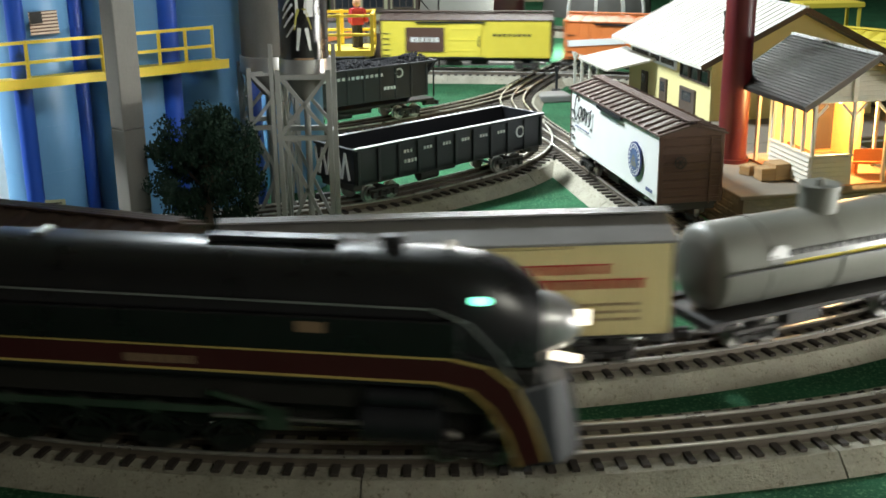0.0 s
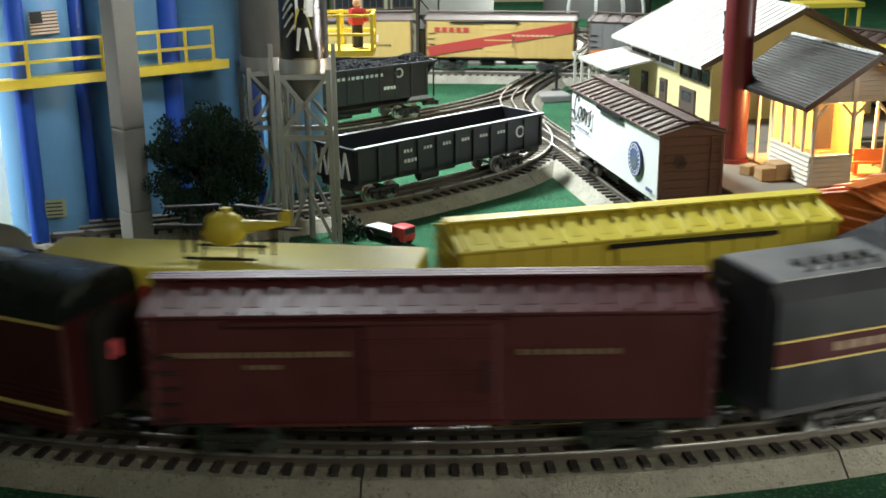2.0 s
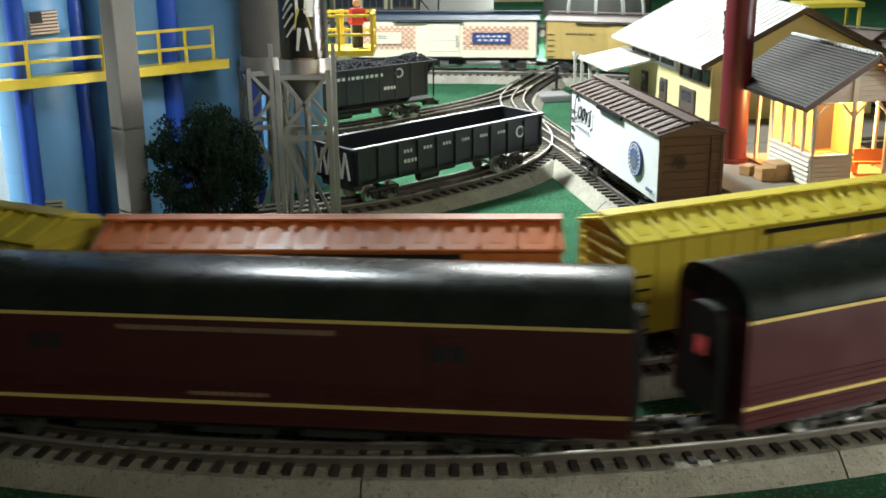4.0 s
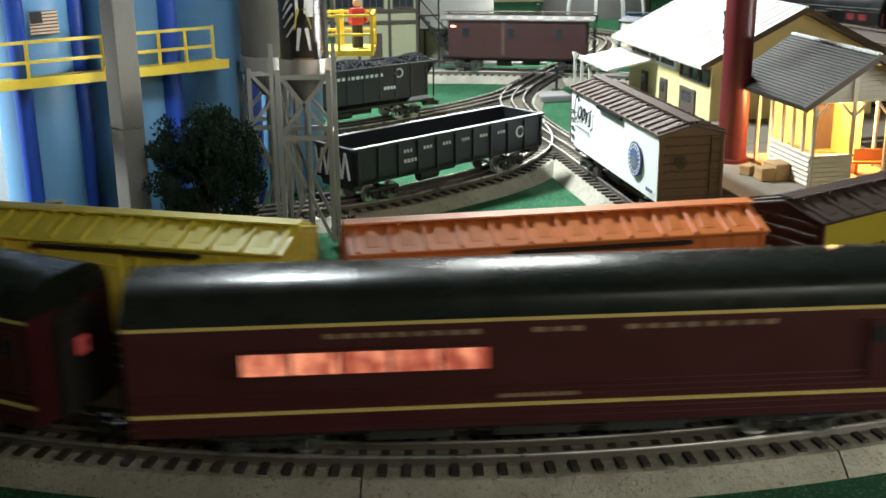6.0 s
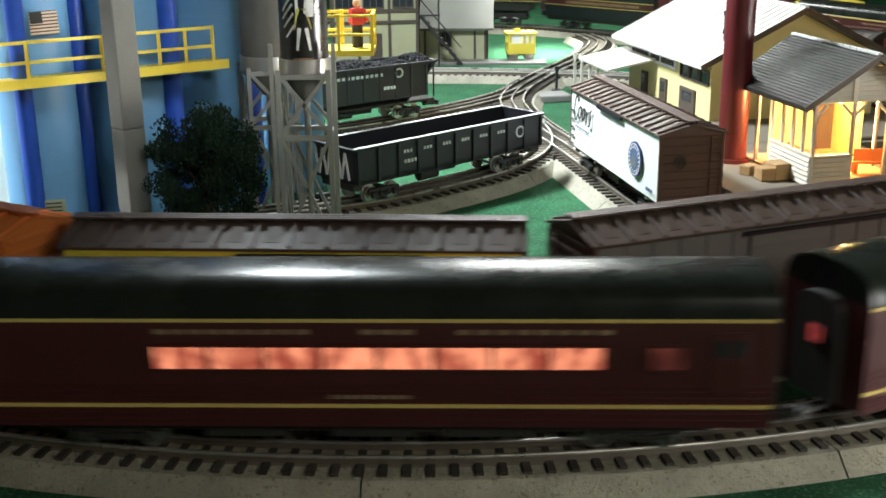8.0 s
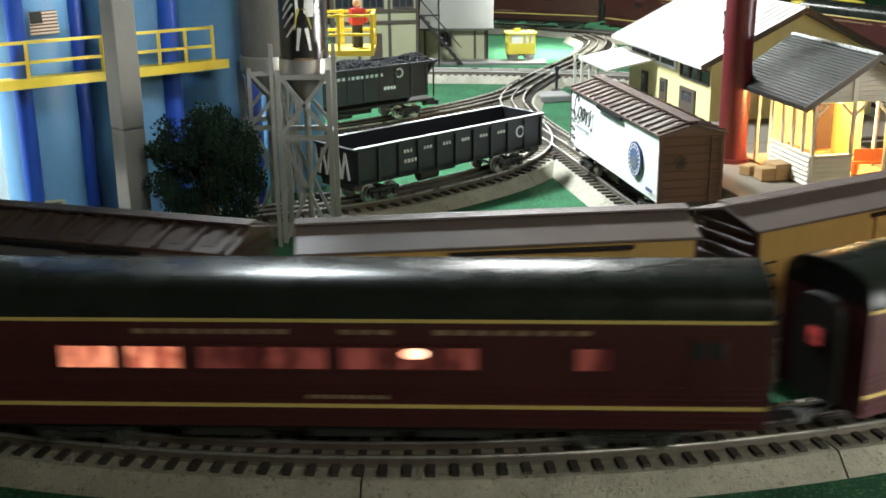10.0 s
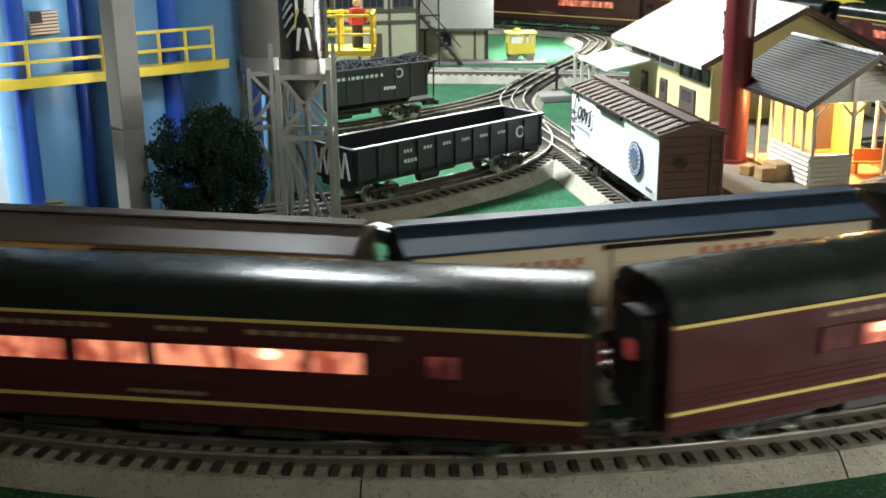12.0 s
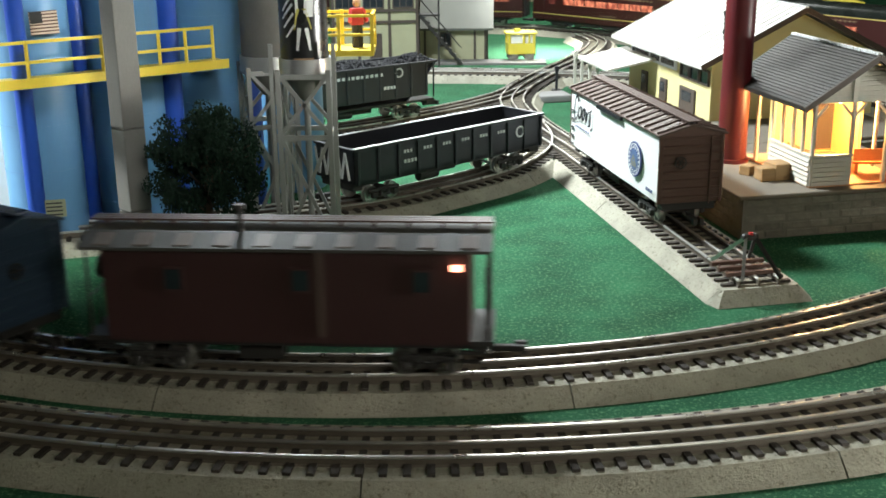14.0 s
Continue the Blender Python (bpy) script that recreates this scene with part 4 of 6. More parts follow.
        sr = part("side_rod", bm, "steel", root, "bright steel side rod", at=pose(-0.03, s * 0.0285, 0.0195 + 0.009))
        DRIVERS.append(("rod", sr, (-0.03, s * 0.0285, 0.0195), 0.0))
        for x in (-0.093, -0.051, -0.009, 0.033):
            w = part("driving_wheel", driver_mesh(), "steel", root, at=pose(x, s * 0.0195, 0.0195, 0, 0, 0 if s < 0 else 180))
            DRIVERS.append(("wheel", w, (x, s * 0.0195, 0.0195), s))
    bm = B()
    box(bm, (0, 0, 0.045), (length - 0.05, 0.05, 0.026))
    box(bm, (-0.012, 0, 0.024), (0.36, 0.022, 0.024))
    bevelled(bm, 0.001)
    part("frame", bm, "frame", root)
    bm = B()
    loft(bm, [[(h - 0.035, -0.031, 0.006), (h - 0.035, 0.031, 0.006), (h - 0.035, 0.031, 0.05), (h - 0.035, -0.031, 0.05)],
              [(h - 0.014, -0.026, 0.006), (h - 0.014, 0.026, 0.006), (h - 0.018, 0.022, 0.052), (h - 0.018, -0.022, 0.052)],
              [(h - 0.004, -0.012, 0.006), (h - 0.004, 0.012, 0.006), (h - 0.012, 0.012, 0.05), (h - 0.012, -0.012, 0.05)]])
    bevelled(bm, 0.002, 2)
    part("pilot", bm, "black", root)
    bm = B()
    box(bm, (h - 0.17, 0, 0.1175), (0.075, 0.012, 0.004))
    rod(bm, (h - 0.105, 0, 0.112), (h - 0.105, 0, 0.1215), 0.006, 14)
    bevelled(bm, 0.0015)
    part("smokestack", bm, "gloss", root)
    bm = B()
    box(bm, (-h - 0.0015, 0, 0.062), (0.003, 0.050, 0.052))
    bevelled(bm, 0.001)
    back = part("backhead", bm, "boxmaroon", root, "dark red cab backhead")
    for y, z in ((-0.012, 0.07), (0.0, 0.076), (0.012, 0.07), (0.0, 0.055)):
        bm = B()
        rod(bm, (-h - 0.003, y, z), (-h - 0.005, y, z), 0.0032, 10)
        part("gauge", bm, "steel", back)
    bm = B()
    box(bm, (-h - 0.010, 0, 0.028), (0.018, 0.036, 0.010))
    bevelled(bm, 0.001)
    part("cab_apron", bm, "coal", root)
    bm = B()
    rod(bm, (h - 0.075, -0.002, 0.112), (h - 0.075, 0.002, 0.119), 0.003, 8)
    rod(bm, (-h + 0.15, -0.008, 0.116), (-h + 0.15, 0.008, 0.116), 0.003, 10)
    part("whistle", bm, "steel", root)
    truck(root, h - 0.062)
    truck(root, -h + 0.075)
    return root


def tender(length=0.288):
    root = thing("tender", Matrix(), "black streamlined tender with maroon and gold stripe, heaped coal", "tender", "passenger train")
    h = length / 2
    bm = B()
    low = [(-0.0325, 0.026), (0.0325, 0.026), (0.0325, 0.088), (0.026, 0.0965), (-0.026, 0.0965), (-0.0325, 0.088)]
    prism(bm, low, -h, h)
    part("tank", bm, "black", root)
    bm = B()
    secs = []
    for x, zt in ((-h + 0.085, 0.0965), (-h + 0.105, 0.101), (-h + 0.125, 0.112), (-h + 0.14, 0.1165), (h, 0.1165)):
        secs.append([(x, -0.0323, 0.085), (x, 0.0323, 0.085), (x, 0.0323, min(zt, 0.102)), (x, 0.024, zt), (x, -0.024, zt), (x, -0.0323, min(zt, 0.102))])
    loft(bm, secs)
    part("coal_bunker", bm, "coal", root)
    bm = B()
    rng = random.Random(9)
    for i in range(260):
        x, y = rng.uniform(-h + 0.14, h - 0.01), rng.uniform(-0.021, 0.021)
        bmesh.ops.create_icosphere(bm, subdivisions=1, radius=rng.uniform(0.002, 0.004), matrix=Matrix.Translation((x, y, 0.1165 + 0.004 * (1 - (y / 0.021) ** 2))))
    tagged(part("coal_load", bm, "coal", root, "heaped black coal"), kind="stuff")
    bm = B()
    box(bm, (-h + 0.048, 0, 0.0972), (0.09, 0.05, 0.001))
    part("deck", bm, "galv", root, "bright metal rear deck")
    for k in range(5):
        bm = B()
        rod(bm, (-h + 0.030 + 0.011 * k, -0.004, 0.0965), (-h + 0.030 + 0.011 * k, -0.004, 0.0998), 0.0034, 12)
        part("filler_cap", bm, "frame", root)
        bm = B()
        bar(bm, (-h + 0.028 + 0.011 * k, -0.018, 0.0982), (-h + 0.035 + 0.011 * k, -0.009, 0.0982), 0.0024, 0.0014)
        part("deck_slot", bm, "frame", root)
    for s in (-1, 1):
        y = s * 0.0328
        panel("stripe", root, "maroon", -h, h, 0.052, 0.066, y, 0.0008)
        for z in (0.052, 0.066):
            panel("gold_line", root, "gold", -h, h, z - 0.0006, z + 0.0006, y + s * 0.0003, 0.0008)
        bars("lettering", root, "letter", -h + 0.035, h - 0.06, 0.059, 0.005, y + s * 0.0003, 20, 0.3)
    bm = B()
    box(bm, (0, 0, 0.022), (length, 0.05, 0.008))
    for s in (-1, 1):
        rod(bm, (-h - 0.002, s * 0.028, 0.03), (-h - 0.002, s * 0.028, 0.095), 0.001, 6)
    for k in range(5):
        box(bm, (-h - 0.002, 0.02, 0.04 + 0.011 * k), (0.001, 0.014, 0.001))
    part("frame", bm, "frame", root)
    for q in (-1, 1):
        truck(root, q * (h - 0.06), passenger=True)
    coupler(root, -h, -1)
    return root


# ---------- the two trains ----------
STOCK = []   # thing, line, travel function, place of its middle behind the reference, half the truck spacing
STEP = 0.5
RUN_P = [0.625, 0.84, 1.052, 1.264, 1.478, 1.682, 1.856, 2.046, 2.235, 2.412, 2.568, 2.692, 2.878, 3.069, 3.266, 3.484, 3.71, 3.961, 4.199, 4.428, 4.654, 4.88, 5.081, 5.304, 5.493, 5.714, 5.912, 6.081, 6.25]
RUN_F = [0.964, 1.156, 1.313, 1.479, 1.630, 1.749, 1.881, 2.002, 2.131, 2.259, 2.381, 2.489, 2.59, 2.702, 2.808, 2.921, 3.058, 3.181, 3.301, 3.42, 3.539, 3.658, 3.766, 3.906, 4.043, 4.184, 4.325, 4.464, 4.600]


def travel(run, t):
    """Smooth reading of a table of distances run, one every half second."""
    i = min(max(int(t / STEP), 0), len(run) - 2)
    u = t / STEP - i
    b, c = run[i], run[i + 1]
    a = run[i - 1] if i else 2 * b - c
    d = run[i + 2] if i + 2 < len(run) else 2 * c - b
    return 0.5 * (2 * b + (c - a) * u + (2 * a - 5 * b + 4 * c - d) * u * u + (3 * b - 3 * c + d - a) * u ** 3)


def on_line(path, s, half):
    a, b = path.at(s - half), path.at(s + half)
    return pose((a[0] + b[0]) / 2, (a[1] + b[1]) / 2, RAIL, 0, 0, math.degrees(math.atan2(b[1] - a[1], b[0] - a[0])))


def couple(ob, path, run, front, back, half):
    STOCK.append((ob, path, run, (front + back) / 2, half))


def win(*spans):
    return [(a, b, 1) for a, b in spans]


couple(locomotive(), OUTER, RUN_P, 0.016, -0.442, 0.11)
couple(tender(), OUTER, RUN_P, -0.458, -0.765, 0.08)
couple(express_car(), OUTER, RUN_P, -0.765, -1.086, 0.10)
BAG = "maroon baggage coach with black roof and gold lines"
couple(coach("baggage_coach", BAG, 0.430, [], doors=(0.12, -0.1)), OUTER, RUN_P, -1.088, -1.546, 0.155)
couple(coach("baggage_coach", BAG, 0.430, [], doors=(0.12, -0.1)), OUTER, RUN_P, -1.546, -2.034, 0.155)
LIT = "maroon coach with black roof and lit orange windows"
G = [-2.034, -2.504, -2.957, -3.422, -3.904, -4.386, -4.847]


def row(x0, x1, n, level=1):
    """n panes side by side."""
    w = (x1 - x0) / n
    return [(x0 + w * i + 0.0012, x0 + w * (i + 1) - 0.0012, level) for i in range(n)]


SETS = [
    row(-0.158, -0.026, 5),
    row(-0.180, -0.106, 3, 4) + row(-0.102, 0.018, 4) + row(0.040, 0.094, 2) + row(0.104, 0.166, 2, 0),
    row(-0.116, 0.125, 8) + row(0.147, 0.168, 1, 0),
    row(-0.116, 0.125, 8) + row(0.147, 0.168, 1, 0),
    row(-0.155, -0.124, 1) + row(-0.119, -0.088, 1) + row(-0.080, -0.01, 2, 0) + row(-0.004, 0.022, 1, 0) + row(0.024, 0.048, 1, 3) + row(0.050, 0.070, 1, 0) + row(0.12, 0.14, 1, 0),
    row(-0.118, -0.094, 1, 0) + row(-0.092, -0.064, 1, 2) + row(-0.062, 0.035, 3, 0) + row(0.037, 0.07, 1, 0) + row(0.072, 0.10, 1, 4) + row(0.102, 0.124, 1, 0),
]
for k in range(6):
    couple(coach("lit_coach", LIT, G[k] - G[k + 1] - 0.036, SETS[k], doors=(0.19,)), OUTER, RUN_P, G[k], G[k + 1], 0.155)
couple(coach("observation_coach", "maroon round-ended observation coach with lit windows", 0.452, row(-0.168, -0.147, 1, 0) + row(-0.141, -0.057, 2) + row(-0.051, -0.010, 1) + row(-0.006, 0.036, 1) + row(0.037, 0.078, 1, 2) + row(0.080, 0.110, 1) + row(0.142, 0.160, 1, 0), tail=True),
       OUTER, RUN_P, -4.847, -5.315, 0.15)

oxide = boxcar("reefer", "dark red-brown boxcar with a brown roof", 0.27, "brown", "brown_roof", "brown", boards=True)
couple(oxide, INNER, RUN_F, 0.57, 0.275, 0.09)
cream = boxcar("reefer", "cream wooden reefer with red lettering and grey roof", 0.282, "cream", "grey_roof", "brown", ribs=1, door=0.05, boards=True, walk_mat="grey_roof", rail_mat="cream")
for s in (-1, 1):
    y = s * 0.0323
    for u0, u1, z, n in ((0.040, 0.100, 0.0695, 9), (0.052, 0.122, 0.0595, 10)):
        lo, hi = sorted((-s * u0, -s * u1))
        bars("lettering", cream, "red_print", lo, hi, z, 0.0060, y, n, 0.5)
        panel("lettering_line", cream, "red_print", lo, hi, z + 0.0026, z + 0.0034, y, 0.0006)
    for z in (0.036, 0.041, 0.046):
        bars("lettering", cream, "letter", *sorted((-s * 0.080, -s * 0.120)), z, 0.0018, y, 6, 0.35)
couple(cream, INNER, RUN_F, 0.268, -0.029, 0.095)
couple(tank_car(), INNER, RUN_F, -0.029, -0.267, 0.065)
couple(flat_car(), INNER, RUN_F, -0.268, -0.542, 0.085)
F = [-0.532, -0.817, -1.132, -1.429, -1.722, -2.037, -2.348, -2.625, -2.922, -3.247]
for k, (nm, lab, side, roof, end) in enumerate([
        ("boxcar", "bright yellow boxcar with ribbed yellow roof", "yellow", "yellow", "yellow"),
        ("boxcar", "orange boxcar with ribbed orange roof", "orange", "orange", "orange"),
        ("boxcar", "bright yellow boxcar with ribbed yellow roof", "yellow", "yellow", "yellow"),
        ("boxcar", "orange boxcar with ribbed roof and pale stripe", "orange", "orange", "orange"),
        ("reefer", "yellow reefer with brown roof and dark billboard panel", "yellow", "brown_roof", "brown"),
        ("boxcar", "grey boxcar with orange slanted stripe", "car_grey", "brown_roof", "brown"),
        ("reefer", "yellow reefer with red diagonal stripe and script", "beige", "pale_roof", "brown"),
        ("reefer", "beige wooden reefer with pale roof", "beige", "pale_roof", "brown"),
        ("boxcar", "ivory boxcar with salmon checkered panels, navy roof", "ivory", "blue_roof", "blue_roof")]):
    plain = k in (6, 7)
    L = F[k] - F[k + 1] - (0.010 if k == 8 else 0.029)
    car = boxcar(nm, lab, L, side, roof, end, ribs=1 if plain or k == 8 else 12, boards=k in (4, 6, 7), smooth_side=k == 8)
    for s in (-1, 1):
        y = s * 0.0322
        if k in (0, 2):
            bars("lettering", car, "frame", -0.11 * s, -0.05 * s, 0.066, 0.005, y, 6) if s < 0 else bars("lettering", car, "frame", -0.11, -0.05, 0.066, 0.005, y, 6)
        if k in (1, 3):
            for x0, x1 in ((-L / 2 + 0.006, -0.032), (0.032, L / 2 - 0.006)):
                bm = B()
                bar(bm, (x0, y, 0.052 + 0.002 * s), (x1, y, 0.058), 0.0012, 0.010)
                part("stripe", bm, "white_print", car, "pale stripe")
        if k == 4:
            panel("billboard", car, "brown", -0.10, -0.035, 0.034, 0.074, y, 0.0016, "dark billboard panel")
            bars("lettering", car, "white_print", -0.092, -0.043, 0.054, 0.008, y + s * 0.001, 6)
            bars("lettering", car, "frame", 0.045, 0.11, 0.062, 0.004, y, 8)
        if k == 5:
            for x0, z0, x1, z1 in ((-L / 2 + 0.004, 0.034, -0.03, 0.046), (0.03, 0.050, L / 2 - 0.004, 0.066)):
                bm = B()
                bar(bm, (x0, y, z0), (x1, y, z1), 0.0012, 0.010)
                part("stripe", bm, "orange", car, "slanted orange stripe")
        if k == 6:
            bm = B()
            bar(bm, (-L / 2 + 0.004, y, 0.034), (L / 2 - 0.004, y, 0.076), 0.0022, 0.016)
            part("stripe", bm, "red_print", car, "broad red diagonal stripe")
            bars("lettering", car, "red_print", (-0.11 if s < 0 else 0.05), (-0.05 if s < 0 else 0.11), 0.07, 0.008, y, 5, 0.15)
            bars("lettering", car, "cream", 0.02 if s < 0 else -0.09, 0.09 if s < 0 else -0.02, 0.062 if s < 0 else 0.052, 0.003, y + s * 0.001, 9, 0.3)
        if k == 7:
            bars("lettering", car, "frame", -0.1, -0.05, 0.066, 0.003, y, 8)
            bars("lettering", car, "frame", 0.05, 0.1, 0.045, 0.003, y, 8)
            panel("emblem", car, "white_print", 0.065, 0.078, 0.05, 0.062, y)
        if k == 8:
            for x0, x1 in ((-0.140, -0.033), (0.046, 0.143)) if s > 0 else ((-0.143, -0.046), (0.033, 0.140)):
                bm = B()
                n = 21
                for a in range(n):
                    for b in range(9):
                        if (a + b) % 2 == 0:
                            box(bm, (x0 + (x1 - x0) * (a + 0.5) / n, y - s * 0.0008, 0.0408 + 0.0042 * b), ((x1 - x0) / n * 0.94, 0.0008, 0.0040))
                tagged(part("check", bm, "check", car, "salmon checker pattern"), kind="stuff")
            xa, xb2 = (-0.112, -0.048) if s > 0 else (0.048, 0.112)
            panel("sign", car, "blue_print", xa, xb2, 0.0475, 0.066, y + s * 0.0006, 0.0012, "navy sign panel")
            bars("lettering", car, "white_print", xa + 0.006, xb2 - 0.006, 0.060, 0.0028, y + s * 0.0014, 6)
            bars("lettering", car, "white_print", xa + 0.008, xb2 - 0.008, 0.0535, 0.0028, y + s * 0.0014, 5)
            xc, xd = (0.070, 0.117) if s > 0 else (-0.117, -0.070)
            panel("sign", car, "ivory", xc, xd, 0.0475, 0.066, y + s * 0.0006, 0.0012)
            bars("lettering", car, "car_grey", xc + 0.006, (xc + xd) / 2, 0.060, 0.0022, y + s * 0.0014, 5)
            bars("lettering", car, "car_grey", xc + 0.006, (xc + xd) / 2, 0.0565, 0.0022, y + s * 0.0014, 5)
    couple(car, INNER, RUN_F, F[k], F[k + 1], 0.09)
couple(caboose(), INNER, RUN_F, -3.276, -3.559, 0.086)


# ---------- yard: parked cars and bumper ----------
AX = 101.5   # heading of the siding and of the station


def parked(ob, path, s, half):
    ob.matrix_basis = on_line(path, s, half)
    return ob


white_car = boxcar("reefer", "white reefer with brown ends and ribbed brown roof", 0.262, "white", "brown_roof", "brown", ribs=16, door=0, walk_mat="brown_roof", smooth_side=True)
white_car["group"] = "parked cars"
for s in (-1, 1):
    y = s * 0.0322
    panel("door_rail", white_car, "black", -0.035, 0.035, ZE - 0.0048, ZE - 0.0015, y, 0.003)
    bm = B()
    x = 0.108
    # a word in brush script, kept as plain strokes: (across, up) along each stroke
    big = [(0.8, 0.75), (0.55, 1.0), (0.2, 0.9), (0.0, 0.45), (0.2, 0.05), (0.55, 0.0), (0.85, 0.25)]
    loop = [(0.5, 1.0), (0.1, 0.8), (0.0, 0.4), (0.3, 0.0), (0.7, 0.2), (0.8, 0.7), (0.5, 1.0), (1.0, 0.9)]
    hook = [(0.1, 0.9), (0.25, 0.0), (0.35, 0.6), (0.9, 1.0)]
    snake = [(0.8, 1.0), (0.3, 0.8), (0.6, 0.45), (0.5, 0.0), (-0.2, -0.1)]
    for strokes, left, w, z0, h0 in ((big, 0.0, 0.015, 0.056, 0.027), (loop, 0.0145, 0.0105, 0.0585, 0.014), (loop, 0.0265, 0.0105, 0.0585, 0.014), (hook, 0.0385, 0.010, 0.0585, 0.013), (snake, 0.049, 0.009, 0.0575, 0.017)):
        for (u0, v0), (u1, v1) in zip(strokes, strokes[1:]):
            f = lambda u, v: (s * (0.113 - left - (u + 0.25 * v) * w), y, z0 + v * h0)
            bar(bm, f(u0, v0), f(u1, v1), 0.0008, 0.0016)
    part("script_mark", bm, "black", white_car, "black brush-script mark")
    bars("lettering", white_car, "blue_print", *sorted((s * 0.06, s * 0.108)), 0.0495, 0.0018, y, 9, 0.5, 0.0005)
    bm = B()
    rod(bm, (-s * 0.075, y - s * 0.0006, 0.053), (-s * 0.075, y + s * 0.0005, 0.053), 0.0165, 28)
    part("round_emblem", bm, "blue_print", white_car, "round navy emblem")
    for r, d, mm, nm in ((0.0150, 0.0007, "white_print", "emblem_band"), (0.0106, 0.0009, "blue_print", "emblem_rim"), (0.0096, 0.0011, "steel_blue", "emblem_field")):
        bm = B()
        rod(bm, (-s * 0.075, y, 0.053), (-s * 0.075, y + s * d, 0.053), r, 32)
        part(nm, bm, mm, white_car)
    bm = B()
    for k in range(20):
        a = 2 * math.pi * (k + 0.5) / 20
        box(bm, (0, 0, 0), (0.0022, 0.0008, 0.0024), m=Matrix.Translation((-s * 0.075 + 0.0128 * math.cos(a), y + s * 0.0005, 0.053 + 0.0128 * math.sin(a))) @ Matrix.Rotation(math.pi / 2 - a, 4, "Y"))
    tagged(part("emblem_lettering", bm, "blue_print", white_car), kind="stuff")
    bm = B()
    box(bm, (-s * 0.075, y + s * 0.0009, 0.0485), (0.013, 0.0008, 0.0045))
    bar(bm, (-s * 0.079, y + s * 0.0009, 0.0505), (-s * 0.074, y + s * 0.0009, 0.0560), 0.0008, 0.003)
    bar(bm, (-s * 0.074, y + s * 0.0009, 0.0560), (-s * 0.070, y + s * 0.0009, 0.0505), 0.0008, 0.003)
    part("emblem_mark", bm, "tank_grey", white_car)
    bars("lettering", white_car, "blue_print", *sorted((-s * 0.122, -s * 0.105)), 0.033, 0.003, y, 3, 0.35)
parked(white_car, SIDING, 0.274, 0.09)
parked(gondola(), GONDOLA_LINE, 0.487, 0.09)
parked(hopper(), HOPPER_LINE, 0.535, 0.08)


def bumper():
    root = thing("track_bumper", SIDING_END, "rusty steel track bumper at the siding's end", "bumper")
    for s in (-1, 1):
        bm = B()
        bar(bm, (0.052, s * 0.0165, RAIL), (0.020, s * 0.004, 0.046), 0.0026, 0.0026)
        bar(bm, (-0.004, s * 0.0165, RAIL), (0.020, s * 0.004, 0.046), 0.0026, 0.0026)
        # Lit brace gets bright steel, the shaded one dark: light set by material.
        part("brace", bm, "steel" if s > 0 else "frame", root)
    bm = B()
    box(bm, (0.021, 0, 0.046), (0.006, 0.013, 0.005))
    bevelled(bm, 0.001)
    part("buffer_beam", bm, "frame", root)
    bm = B()
    rod(bm, (0.02, 0.0, 0.0482), (0.02, 0.0, 0.0500), 0.002, 10)
    part("lamp_cap", bm, "red", root)
    bm = B()
    for k in range(3):
        box(bm, (0.012 + 0.014 * k, 0, RAIL + 0.001), (0.004, 0.046, 0.003))
    part("cross_tie", bm, "brown", root)
    return root


SIDING_END = pose(0.249, 0.851, 0, 0, 0, AX)
bumper()


def end_slope():
    """The bevelled end of the siding's roadbed."""
    bm = B()
    loft(bm, [[(0.0006, -0.0445, 0.0005), (0.0006, 0.0445, 0.0005), (0.0006, 0.033, 0.0115), (0.0006, -0.033, 0.0115)],
              [(-0.014, -0.040, 0.0005), (-0.014, 0.040, 0.0005), (-0.003, 0.031, 0.0115), (-0.003, -0.031, 0.0115)]])
    ob = tagged(part("roadbed_end", bm, "bed"), "sloped end piece of grey roadbed", "track", kind="structure")
    ob.matrix_basis = SIDING_END


end_slope()


def switch_stand(x, y):
    root = thing("switch_stand", pose(x, y, 0), "small black switch stand beside the crossing", "switch stand")
    bm = B()
    box(bm, (0, 0, 0.004), (0.014, 0.012, 0.008))
    bevelled(bm, 0.001)
    part("base", bm, "frame", root)
    bm = B()
    rod(bm, (0, 0, 0.006), (0, 0, 0.040), 0.0022, 8)
    box(bm, (0, 0, 0.040), (0.006, 0.006, 0.008))
    part("post", bm, "black", root)


switch_stand(0.182, 1.80)
bm = B()
box(bm, (0, 0, 0.005), (0.05, 0.045, 0.012))
bevelled(bm, 0.003, 2)
ob = tagged(part("switch_machine", bm, "car_grey"), "grey moulded switch machine housing beside the track", "switch machine")
ob.matrix_basis = pose(0.170, 1.745, 0, 0, 0, 12)


